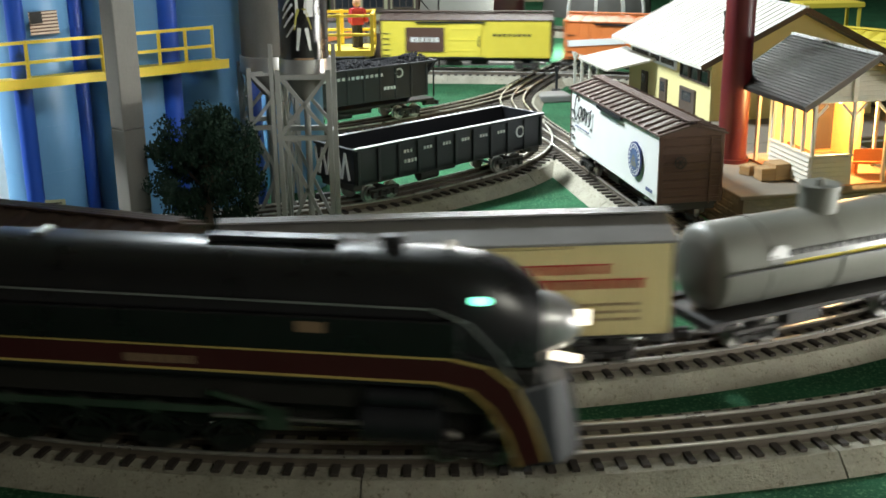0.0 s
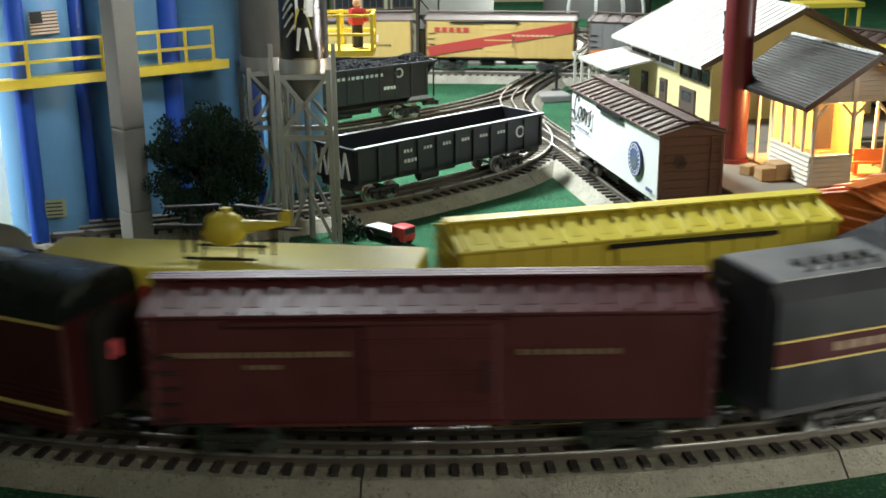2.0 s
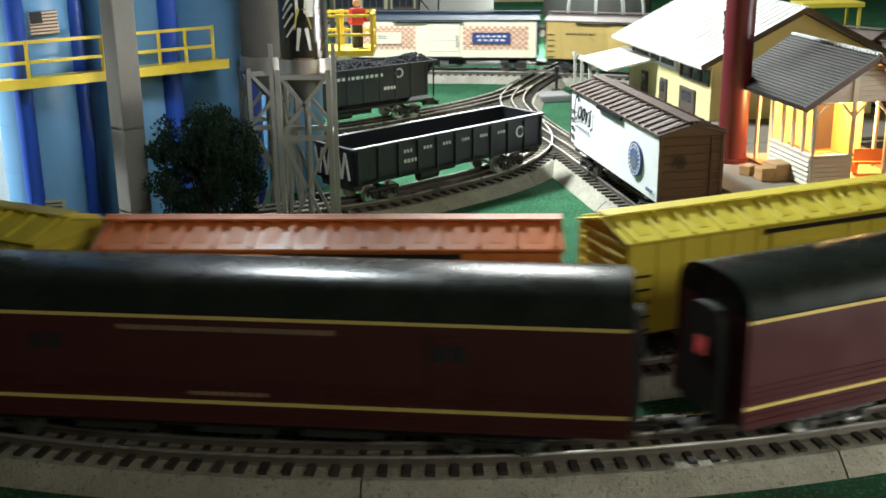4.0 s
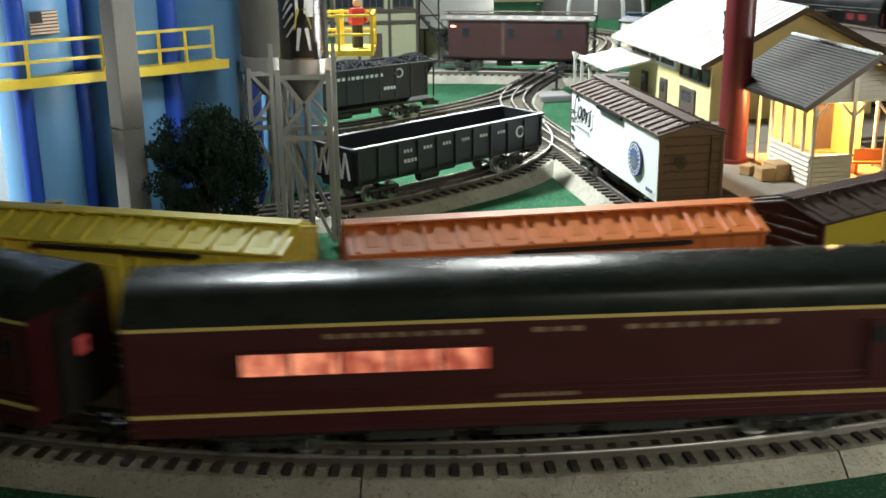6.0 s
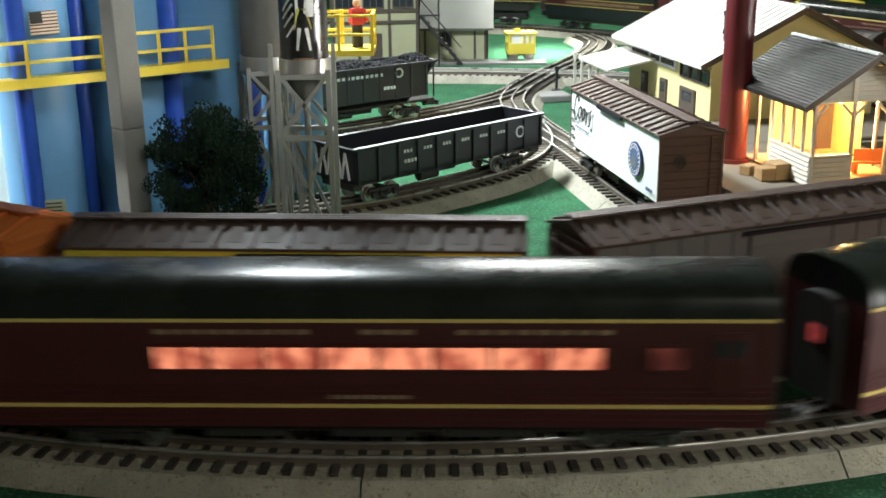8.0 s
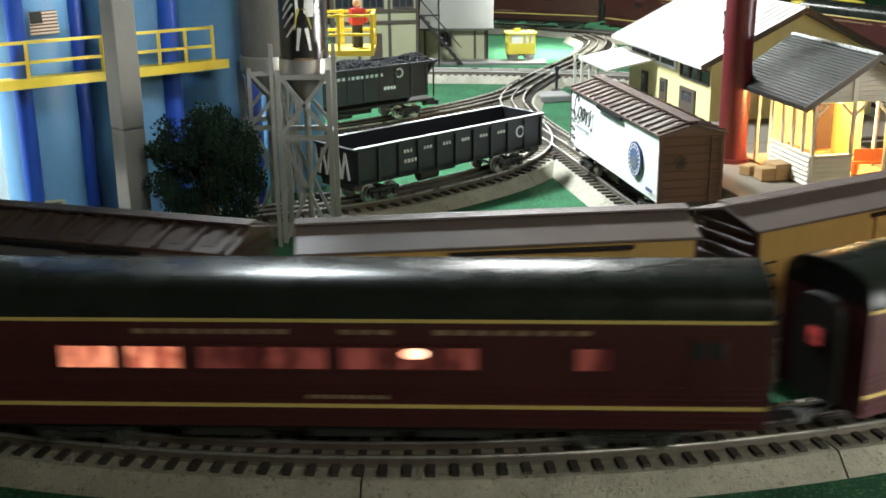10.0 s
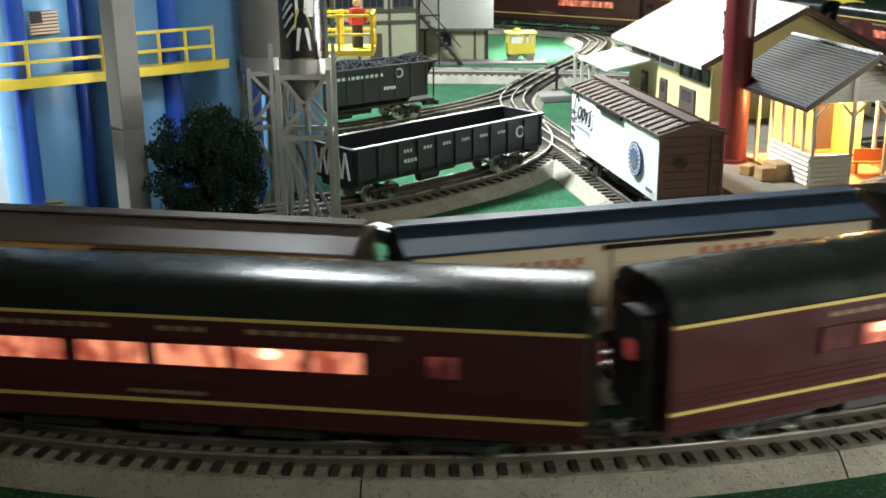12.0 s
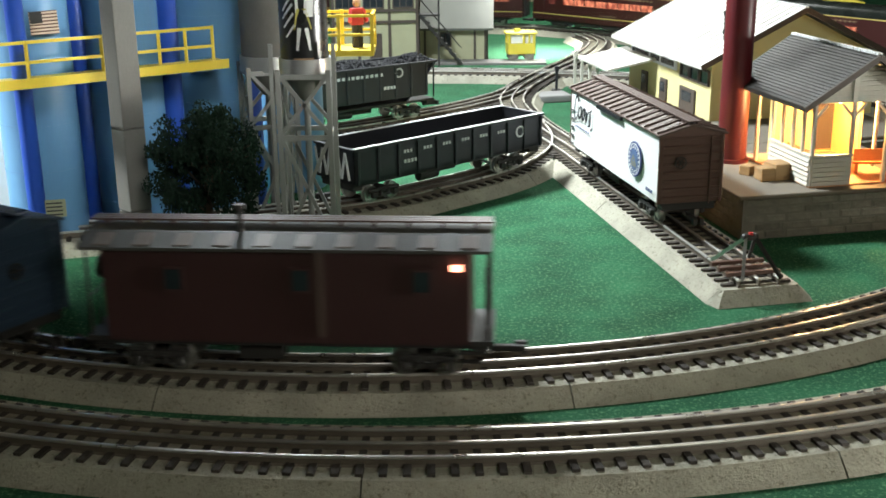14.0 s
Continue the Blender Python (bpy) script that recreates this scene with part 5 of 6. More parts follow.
# ---------- silo plant ----------
def silo_plant():
    root = thing("silo_plant", Matrix(), "tall blue storage silos with yellow railed walkway", "silo")
    for x, y, r in ((-0.368, 1.035, 0.0345), (-0.300, 1.095, 0.041), (-0.230, 1.155, 0.042), (-0.165, 1.235, 0.036)):
        bm = B()
        n = 40
        loft(bm, [[(x + r * math.cos(2 * math.pi * i / n), y + r * math.sin(2 * math.pi * i / n), z) for i in range(n)] for z in ((0, 0.18, 0.36, 0.53) if x < -0.2 else (0, 0.05, 0.10, 0.148))])
        silo = part("silo", bm, "silo", root, smooth=True)
        for k in range(12 if x < -0.2 else 3):
            bm = B()
            z = 0.03 + 0.042 * k
            loft(bm, [[(x + (r + 0.0004) * math.cos(2 * math.pi * i / n), y + (r + 0.0004) * math.sin(2 * math.pi * i / n), z + dz) for i in range(n)] for dz in (-0.0004, 0.0004)])
            part("seam", bm, "silo", silo)
    for x, y, r in ((-0.364, 0.992, 0.0078), (-0.256, 1.085, 0.0095), (-0.335, 1.06, 0.008), (-0.192, 1.15, 0.010), (-0.245, 1.14, 0.006)):
        bm = B()
        rod(bm, (x, y, 0), (x, y, 0.53), r, 16)
        part("riser_pipe", bm, "silo_deep", root, "deep blue vertical pipe", smooth=True)
    # walkway along the front
    a, b = Vector((-0.40, 0.940, 0.158)), Vector((-0.201, 1.082, 0.158))
    d = (b - a).normalized()
    nrm = Vector((-d.y, d.x, 0))
    bm = B()
    bar(bm, a + nrm * 0.012, b + nrm * 0.012, 0.028, 0.004)
    deck = part("walkway_deck", bm, "rail_yellow", root, "yellow walkway deck")
    bm = B()
    bar(bm, a - nrm * 0.002, b - nrm * 0.002, 0.0016, 0.0085)
    part("toe_board", bm, "rail_yellow", deck)
    end = b - d * 0.013
    for z in (0.1755, 0.1925):
        bm = B()
        bar(bm, a + Vector((0, 0, z - 0.158)), end + Vector((0, 0, z - 0.158)), 0.0022, 0.0026)
        part("rail_bar", bm, "rail_yellow", root, "yellow hand rail")
    for k in (0.06, 0.125, 0.178, 0.2035, 0.2305):
        p = a + d * k
        bm = B()
        bar(bm, p, p + Vector((0, 0, 0.036)), 0.0026, 0.0026)
        part("rail_post", bm, "rail_yellow", root)
    for k in (0.08, 0.16, 0.23):
        p = a + d * k + nrm * 0.024
        bm = B()
        bar(bm, p + Vector((0, 0, -0.002)), p + nrm * 0.05 + Vector((0, 0, -0.02)), 0.004, 0.004)
        part("bracket", bm, "rail_yellow", root)
    # landing on the far side, towards the yard
    bm = B()
    box(bm, (-0.134, 1.20, 0.153), (0.130, 0.05, 0.006))
    part("landing_deck", bm, "rail_yellow", root, "yellow landing")
    for y in (1.177, 1.223):
        for z in (0.1715, 0.1905):
            bm = B()
            box(bm, (-0.134, y, z), (0.130, 0.0024, 0.0026))
            part("rail_bar", bm, "rail_yellow", root)
        for x in (-0.070, -0.104, -0.145):
            bm = B()
            box(bm, (x, y, 0.1735), (0.0036, 0.0036, 0.038))
            part("rail_post", bm, "rail_yellow", root)
    for z in (0.1715, 0.1905):
        bm = B()
        box(bm, (-0.070, 1.20, z), (0.0026, 0.046, 0.0026))
        part("rail_bar", bm, "rail_yellow", root)
    # flag panel and notice
    bm = B()
    w, h = 0.0235, 0.020
    for k in range(7):
        box(bm, (0, 0, (k - 3) * h / 7), (w, 0.0012, h / 7 * 0.52))
    m = pose(-0.3405, 0.9955, 0.2065, 0, -2, 25)
    back = B()
    box(back, (0, 0.0008, 0), (w, 0.001, h))
    f = part("flag_panel", back, "brown", root, "striped flag panel", at=m)
    part("flag_stripes", bm, "flag_pale", f)
    bm = B()
    box(bm, (-0.006, -0.0006, 0.005), (0.010, 0.0012, 0.010))
    part("flag_corner", bm, "frame", f)
    bm = B()
    box(bm, (0, 0, 0), (0.020, 0.0012, 0.016))
    lab = part("notice", bm, "shed", root, "pale printed notice", at=pose(-0.349, 0.9932, 0.042, 0, 0, 12))
    bm = B()
    for k in range(4):
        box(bm, (0, -0.0008, 0.005 - 0.0035 * k), (0.014, 0.0008, 0.0012))
    part("notice_lines", bm, "frame", lab)
    return root


silo_plant()


def concrete_pole():
    root = thing("concrete_pole", pose(-0.2665, 0.958, 0), "tall grey square concrete pole in front of the silos", "pole")
    for z0, z1 in ((0, 0.05), (0.0505, 0.122), (0.1225, 0.42)):
        bm = B()
        box(bm, (0, 0, (z0 + z1) / 2), (0.0206, 0.0206, z1 - z0))
        bevelled(bm, 0.0008)
        part("shaft", bm, "concrete", root, at=pose(0, 0, 0, 0, 0, -44))
    bm = B()
    box(bm, (0, 0, 0.002), (0.03, 0.03, 0.004))
    part("base", bm, "concrete", root)


concrete_pole()


def lattice_tower(name, x, y, w, z_top, tank_r, tank_mat, label, posts=True, z_tank=0.42, turn=0.0):
    root = thing(name, pose(x, y, 0, 0, 0, turn), label, "tank tower")
    h = w / 2
    zs = [0.004, z_top * 0.655, z_top]
    for sx in (-1, 1):
        for sy in (-1, 1):
            bm = B()
            box(bm, (sx * h, sy * h, z_top / 2 + 0.004), (0.0042, 0.0042, z_top))
            if posts and sy < 0:
                box(bm, (sx * (h + 0.0052), sy * h, z_top / 2 + 0.012), (0.0036, 0.0036, z_top + 0.03))
            part("leg", bm, "girder", root)
    for ax in range(4):
        rot = Matrix.Rotation(math.pi / 2 * ax, 4, "Z")
        for z0, z1 in zip(zs, zs[1:]):
            for q in (-1, 1):
                bm = B()
                bar(bm, rot @ Vector((-h * q, -h, z0)), rot @ Vector((h * q, -h, z1)), 0.0022, 0.0032)
                part("brace", bm, "girder", root)
            bm = B()
            bar(bm, rot @ Vector((-h, -h, z1 - 0.002)), rot @ Vector((h, -h, z1 - 0.002)), 0.0026, 0.0045)
            part("girt", bm, "girder", root)
    bm = B()
    rod(bm, (0, 0, z_top - 0.002), (0, 0, z_top + 0.0125), tank_r + 0.0018, 36)
    part("ring", bm, "galv", root, "bright metal ring", smooth=True)
    bm = B()
    rod(bm, (0, 0, z_top - 0.026), (0, 0, z_top - 0.001), 0.005, 36, tank_r)
    part("hopper_cone", bm, "concrete", root, smooth=True)
    bm = B()
    rod(bm, (0, 0, z_top + 0.012), (0, 0, z_tank), tank_r, 48)
    tank = part("tank", bm, tank_mat, root, smooth=True)
    bm = B()
    rod(bm, (0, 0, 0.002), (0, 0, z_top - 0.02), 0.003, 10)
    part("downpipe", bm, "girder", root)
    return root, tank


tower, tank = lattice_tower("tank_tower", -0.1218, 1.028, 0.0445, 0.158, 0.0215, "gloss", "black tank with plain pale figures on a grey lattice tower")
# plain shapes in the place of the tank's picture
def on_tank(bm, a0, z0, a1, z1, w0, w1):
    """A painted stroke on the tank's skin from (angle, height) to (angle, height), tapering."""
    n, rows = 5, []
    for i in range(n):
        u = i / (n - 1)
        a, z, w = radians(a0 + (a1 - a0) * u), z0 + (z1 - z0) * u, w0 + (w1 - w0) * u
        da, dz = (a1 - a0) * 0.0225 * math.pi / 180, z1 - z0
        ll = math.hypot(da, dz)
        qa, qz = -dz / ll * w / 0.0225, da / ll * w
        rows.append([(r * math.sin(a + k * qa), -r * math.cos(a + k * qa), z + k * qz) for r, k in ((0.0214, -0.5), (0.0219, -0.5), (0.0219, 0.5), (0.0214, 0.5))])
    loft(bm, rows)


for a0, z0, a1, z1 in ((-38, 0.1900, -14, 0.2010), (-44, 0.1985, -16, 0.2110), (-48, 0.2060, -18, 0.2190), (-47, 0.2130, -20, 0.2260), (-40, 0.2230, -16, 0.2330), (-30, 0.2320, -8, 0.2400)):
    bm = B()
    on_tank(bm, a0, z0, a1, z1, 0.0014, 0.0022)
    part("pale_stroke", bm, "white_print", tank, "slanting white stroke")
for a0, z0, a1, z1, w0, w1, mm in ((4, 0.236, 2, 0.2110, 0.012, 0.010, "white_print"), (24, 0.236, 22, 0.2080, 0.008, 0.006, "white_print"), (-3, 0.1985, -10, 0.1790, 0.0036, 0.0022, "white_print"),
                                   (13, 0.1985, 21, 0.1790, 0.0036, 0.0022, "white_print"), (3, 0.2150, 5, 0.1970, 0.009, 0.017, "mustard"), (-20, 0.1715, 28, 0.1715, 0.0016, 0.0016, "letter"), (-10, 0.1680, 18, 0.1680, 0.0014, 0.0014, "letter")):
    bm = B()
    on_tank(bm, a0, z0, a1, z1, w0, w1)
    part("painted_mark", bm, mm, tank, "plain pale painted mark")
lattice_tower("storage_tank", -0.168, 1.105, 0.045, 0.150, 0.0235, "concrete", "grey storage tank on a lattice tower", posts=False, turn=20)


def figure(x, y, z):
    """A painted toy figure, one plain mesh."""
    bm = B()
    mats = []
    for sx in (-1, 1):
        box(bm, (sx * 0.0022, 0, 0.008), (0.0036, 0.004, 0.016))
    n1 = len(bm.faces)
    box(bm, (0, 0, 0.0215), (0.0095, 0.0055, 0.0115))
    for sx in (-1, 1):
        bar(bm, (sx * 0.005, 0, 0.026), (sx * 0.007, -0.004, 0.018), 0.0026, 0.0026)
    n2 = len(bm.faces)
    ball(bm, (0, 0, 0.031), 0.0034, 8, 6)
    me = mesh_of(bm, "frame", "figure")
    me.materials.append(M["red"])
    me.materials.append(M["skin"])
    for f in me.polygons:
        f.material_index = 0 if f.index < n1 else 1 if f.index < n2 else 2
    ob = new("toy_figure", me)
    ob.matrix_basis = pose(x, y, z, 0, 0, 20) @ Matrix.Diagonal((1.3, 1.3, 1.47, 1))
    return tagged(ob, "painted toy worker in a red shirt on the landing", "toy figure")


figure(-0.0865, 1.200, 0.156)


def tree():
    rng = random.Random(3)
    root = thing("model_tree", pose(-0.2, 0.945, 0), "dark green bushy model tree beside the silos", "tree")
    bm = B()
    rows = []
    for k, (z, r, dx) in enumerate(((0, 0.0065, 0), (0.02, 0.0048, 0.001), (0.05, 0.004, -0.001), (0.08, 0.003, 0.001), (0.12, 0.0015, 0))):
        rows.append([(dx + r * math.cos(q), r * math.sin(q), z) for q in [2 * math.pi * i / 9 for i in range(9)]])
    loft(bm, rows)
    tips = []
    for k in range(16):
        z = rng.uniform(0.035, 0.1)
        a = rng.uniform(0, 2 * math.pi)
        l = rng.uniform(0.025, 0.042)
        tip = (l * math.cos(a), l * math.sin(a) * 0.8, z + rng.uniform(0.005, 0.03))
        rod(bm, (0, 0, z), tip, 0.002, 6, 0.0008)
        tips.append(tip)
    part("trunk", bm, "bark", root)
    bm = B()
    clumps = [Vector(t) for t in tips]
    for k in range(44):
        z = rng.uniform(0.05, 0.138)
        rad = 0.042 * math.sqrt(max(0.05, 1 - ((z - 0.085) / 0.062) ** 2)) * rng.uniform(0.6, 1.08)
        a = rng.uniform(0, 2 * math.pi)
        clumps.append(Vector((rad * math.cos(a), rad * math.sin(a) * 0.75, z)))
    for k in range(40):
        z = rng.uniform(0.032, 0.132)
        rad = 0.040 * math.sqrt(max(0.05, 1 - ((z - 0.080) / 0.062) ** 2)) * rng.uniform(0.1, 0.95)
        a = rng.uniform(0, 2 * math.pi)
        clumps.append(Vector((rad * math.cos(a), rad * math.sin(a) * 0.75, z)))
    for c in clumps:
        n = rng.randint(150, 230)
        R = rng.uniform(0.008, 0.0135)
        for i in range(n):
            v = Vector((rng.gauss(0, 1), rng.gauss(0, 1), rng.gauss(0, 1))).normalized() * R * rng.random() ** 0.4
            p = c + v
            q = Euler((rng.uniform(0, 6), rng.uniform(0, 6), rng.uniform(0, 6))).to_matrix()
            l = rng.uniform(0.0013, 0.0026)
            vs = [bm.verts.new(p + q @ Vector(o)) for o in ((-l, 0, 0), (0, -l * 0.5, l * 0.2), (l, 0, 0), (0, l * 0.5, l * 0.2))]
            bm.faces.new(vs)
    tagged(part("crown", bm, "leaf", root, "dark dense foliage"), kind="stuff")


tree()


def bush(x, y, r, label="small dark green bush beside the track"):
    rng = random.Random(int(x * 1000))
    bm = B()
    for i in range(420):
        v = Vector((rng.gauss(0, 1), rng.gauss(0, 1), abs(rng.gauss(0, 1)))).normalized() * r * rng.random() ** 0.4
        q = Euler((rng.uniform(0, 6), rng.uniform(0, 6), rng.uniform(0, 6))).to_matrix()
        l = rng.uniform(0.0018, 0.003)
        bm.faces.new([bm.verts.new(v + q @ Vector(o)) for o in ((-l, 0, 0), (0, -l * 0.5, 0), (l, 0, 0), (0, l * 0.5, 0))])
    ob = tagged(part("bush", bm, "leaf"), label, "bush")
    ob.matrix_basis = pose(x, y, 0)


bush(-0.088, 1.035, 0.020)



def toy_truck():
    """A little red truck left beside the yard track."""
    root = thing("toy_truck", pose(-0.0490, 1.018, 0, 0, 0, -44), "small dark red toy truck with a pale flat bed", "toy truck")
    bm = B()
    box(bm, (-0.008, 0, 0.0085), (0.034, 0.016, 0.006))
    bevelled(bm, 0.0008)
    part("bed", bm, "frame", root)
    bm = B()
    box(bm, (-0.008, 0, 0.0122), (0.033, 0.0155, 0.0012))
    part("bed_top", bm, "white", root, "pale flat bed top")
    bm = B()
    box(bm, (0.018, 0, 0.0125), (0.017, 0.016, 0.014))
    bevelled(bm, 0.0025, 2)
    cab = part("cab", bm, "red", root, "rounded red cab", smooth=True)
    bm = B()
    box(bm, (0.0262, 0, 0.0155), (0.001, 0.012, 0.005))
    part("windscreen", bm, "pane", cab)
    for x in (-0.017, 0.016):
        for y in (-0.0085, 0.0085):
            bm = B()
            rod(bm, (x, y - 0.0015, 0.0048), (x, y + 0.0015, 0.0048), 0.0048, 14)
            part("wheel", bm, "coal", root)


toy_truck()

# ---------- station ----------
U = Vector((math.cos(radians(AX)), math.sin(radians(AX)), 0))
V = Vector((math.sin(radians(AX)), -math.cos(radians(AX)), 0))
ZP0 = 0.043   # top of the station platform


def at_station(origin, z=ZP0):
    """Local x along the ridge away from the aisle, y to the track side."""
    return pose(origin[0], origin[1], z, 0, 0, AX)


def retaining_base():
    root = thing("platform_base", pose(0.274, 1.008, 0, 0, 0, AX), "raised station platform faced with cast stone blocks", "platform", kind="structure")
    bm = B()
    box(bm, (0.0985, -0.1075, 0.0195), (0.193, 0.211, 0.039))
    box(bm, (0.40, -0.185, 0.0195), (0.41, 0.25, 0.0388))
    part("core", bm, "mortar", root)
    bm = B()
    box(bm, (0.10, -0.107, 0.0412), (0.206, 0.222, 0.0036))
    box(bm, (0.408, -0.185, 0.0412), (0.408, 0.262, 0.0036))
    bevelled(bm, 0.0008)
    part("deck", bm, "deck", root)
    rng = random.Random(4)
    protos = []
    for w in (0.020, 0.026, 0.032):
        bm = B()
        box(bm, (0, 0, 0), (0.006, w, 0.0068))
        bevelled(bm, 0.0011)
        for v in bm.verts:
            v.co.x += rng.uniform(-0.0004, 0.0004)
        protos.append((w, mesh_of(bm, "stone", "stone_block")))
    for row in range(5):
        y = -0.004 + (row % 2) * -0.011
        z = 0.0042 + row * 0.0076
        while y > -0.19:
            w, me = rng.choice(protos)
            part("stone_block", me, "stone", root, at=pose(0.0045 + rng.uniform(-0.0005, 0.0005), y - w / 2, z, 0, 0, 0))
            y -= w + 0.0012
        x = 0.01 + (row % 2) * 0.012
        while x < 0.19:
            w, me = rng.choice(protos)
            part("stone_block", me, "stone", root, at=pose(x + w / 2, -0.0045, z, 0, 0, 90))
            x += w + 0.0012


retaining_base()


def roof_pair(root, x0, x1, half, z_eave, z_peak, mat_name, thick=0.003, over=0.0, caps=True, shingles=0):
    """Two slopes over a ridge along x; y is across."""
    for s in (-1, 1):
        bm = B()
        dz = (z_peak - z_eave)
        loft(bm, [[(x, s * 0.0, z_peak), (x, s * half, z_eave), (x, s * half, z_eave - thick), (x, 0, z_peak - thick)] for x in (x0, x1)])
        slope = part("roof_slope", bm, mat_name, root)
        if shingles:
            for k in range(shingles):
                bm = B()
                f0, f1 = (k + 0.02) / shingles, (k + 1.06) / shingles
                n = 34
                for i in range(n):
                    a, b = x0 + (x1 - x0) * i / n, x0 + (x1 - x0) * (i + 0.985) / n
                    q = [(a, s * half * f0, z_peak - dz * f0 + 0.0006), (b, s * half * f0, z_peak - dz * f0 + 0.0006),
                         (b, s * half * f1, z_peak - dz * f1 + 0.0013), (a, s * half * f1, z_peak - dz * f1 + 0.0013)]
                    vs = [bm.verts.new(p) for p in q] + [bm.verts.new((p[0], p[1], p[2] - 0.001)) for p in q]
                    for f in ((0, 1, 2, 3), (7, 6, 5, 4), (3, 2, 6, 7), (0, 3, 7, 4), (1, 5, 6, 2)):
                        bm.faces.new([vs[j] for j in f])
                tagged(part("shingle_course", bm, mat_name, slope), kind="stuff")
    if caps:
        bm = B()
        n = int(abs(x1 - x0) / 0.006)
        for i in range(n):
            box(bm, (x0 + (x1 - x0) * (i + 0.5) / n, 0, z_peak + 0.0008), (0.0036, 0.005, 0.002))
        tagged(part("ridge_caps", bm, "white_print", root), kind="stuff")


def opening(root, x, z, w, h, y, s, frame_mat, pane_mat, name="window", bars_n=1):
    bm = B()
    t = 0.0022
    for a, b, c, d in ((-w / 2 - t, w / 2 + t, h / 2, h / 2 + t), (-w / 2 - t, w / 2 + t, -h / 2 - t, -h / 2), (-w / 2 - t, -w / 2, -h / 2, h / 2), (w / 2, w / 2 + t, -h / 2, h / 2)):
        box(bm, (x + (a + b) / 2, y + s * 0.0010, z + (c + d) / 2), (b - a, 0.003, d - c))
    for k in range(bars_n):
        box(bm, (x - w / 2 + w * (k + 1) / (bars_n + 1), y + s * 0.0008, z), (0.0014, 0.002, h))
    f = part(name, bm, frame_mat, root)
    bm = B()
    box(bm, (x, y + s * 0.0002, z), (w, 0.0012, h))
    part("pane", bm, pane_mat, f)


def depot():
    # origin: the near corner of the track-side wall; y grows towards the track, so the house lies at negative y
    root = thing("station_building", at_station((0.325, 1.33)), "yellow station building with broad pale gable roof", "station")
    X0, L, Wd, ze, zp = 0.023, 0.294, 0.213, 0.0758, 0.1325
    bm = B()
    t = 0.004
    box(bm, ((X0 + L) / 2, -t / 2, ze / 2), (L - X0, t, ze))
    part("wall", bm, "depot_yellow", root)
    bm = B()
    box(bm, ((X0 + L) / 2, -Wd + t / 2, ze / 2), (L - X0, t, ze))
    part("wall", bm, "depot_yellow", root)
    for x in (X0 + t / 2, L - t / 2):
        bm = B()
        prism(bm, [(-Wd + t + 0.0002, 0), (-t - 0.0002, 0), (-t - 0.0002, ze), (-Wd / 2, zp - 0.006), (-Wd + t + 0.0002, ze)], x - t / 2, x + t / 2)
        part("gable_wall", bm, "depot_yellow", root)
    sub = new("roof")
    sub.parent = root
    sub.matrix_basis = pose(0, -Wd / 2, 0)
    for s in (-1, 1):
        bm = B()
        slope = 0.494
        yy = Wd / 2 + 0.022
        zl = zp - slope * yy
        loft(bm, [[(x, 0, zp), (x, s * yy, zl), (x, s * yy, zl - 0.0035), (x, 0, zp - 0.0035)] for x in (X0 - 0.018, L + 0.018)])
        sl = part("roof_slope", bm, "roof_white", sub)
        bm = B()
        for k in range(22):
            x = X0 - 0.017 + (L - X0 + 0.034) * k / 21
            bar(bm, (x, 0, zp + 0.0004), (x, s * yy, zl + 0.0004), 0.0014, 0.0012)
        tagged(part("roof_seams", bm, "roof_white", sl), kind="stuff")
        bm = B()
        bar(bm, (X0 - 0.0188, 0, zp - 0.002), (X0 - 0.0188, s * yy, zl - 0.002), 0.0016, 0.0065)
        part("barge_board", bm, "brownwood", sl)
    bm = B()
    for i in range(46):
        box(bm, (X0 - 0.015 + 0.0066 * i, 0, zp + 0.0008), (0.0038, 0.005, 0.002))
    tagged(part("ridge_caps", bm, "white_print", sub), kind="stuff")
    # track side: sign, windows, doors
    bm = B()
    box(bm, (0.205, 0.0012, 0.0535), (0.158, 0.0024, 0.0150))
    sg = part("sign_board", bm, "sign_pale", root, "long pale sign board with small dark lettering")
    bm = B()
    for i in range(24):
        if i not in (7, 13):
            box(bm, (0.134 + 0.142 * i / 23, 0.0027, 0.0535), (0.0040, 0.0008, 0.0070))
    part("lettering", bm, "frame", sg)
    for x in (0.041, 0.070, 0.099):
        opening(root, x, 0.0505, 0.023, 0.0145, 0, 1, "brownwood", "pane", bars_n=0)
    for x, w in ((0.232, 0.020), (0.165, 0.022), (0.087, 0.046)):
        bm = B()
        box(bm, (x, 0.0014, 0.015), (w, 0.003, 0.030))
        bevelled(bm, 0.0005)
        d = part("door", bm, "brownwood", root)
        bm = B()
        box(bm, (x, 0.0032, 0.020), (w * 0.6, 0.0008, 0.012))
        part("door_pane", bm, "pane", d)
    # chimney pipe
    bm = B()
    rod(bm, (0.05, -0.028, 0.085), (0.05, -0.028, 0.126), 0.0035, 10)
    rod(bm, (0.05, -0.028, 0.122), (0.05, -0.028, 0.127), 0.0048, 10)
    rod(bm, (0.05, -0.028, 0.100), (0.05, -0.028, 0.105), 0.0048, 10)
    part("stove_pipe", bm, "frame", root)
    # small canopy on posts at the far end
    bm = B()
    loft(bm, [[(x, -0.002, 0.053), (x, 0.070, 0.040), (x, 0.070, 0.0375), (x, -0.002, 0.0505)] for x in (0.190, 0.315)])
    part("canopy_roof", bm, "roof_white", root, "pale canopy roof")
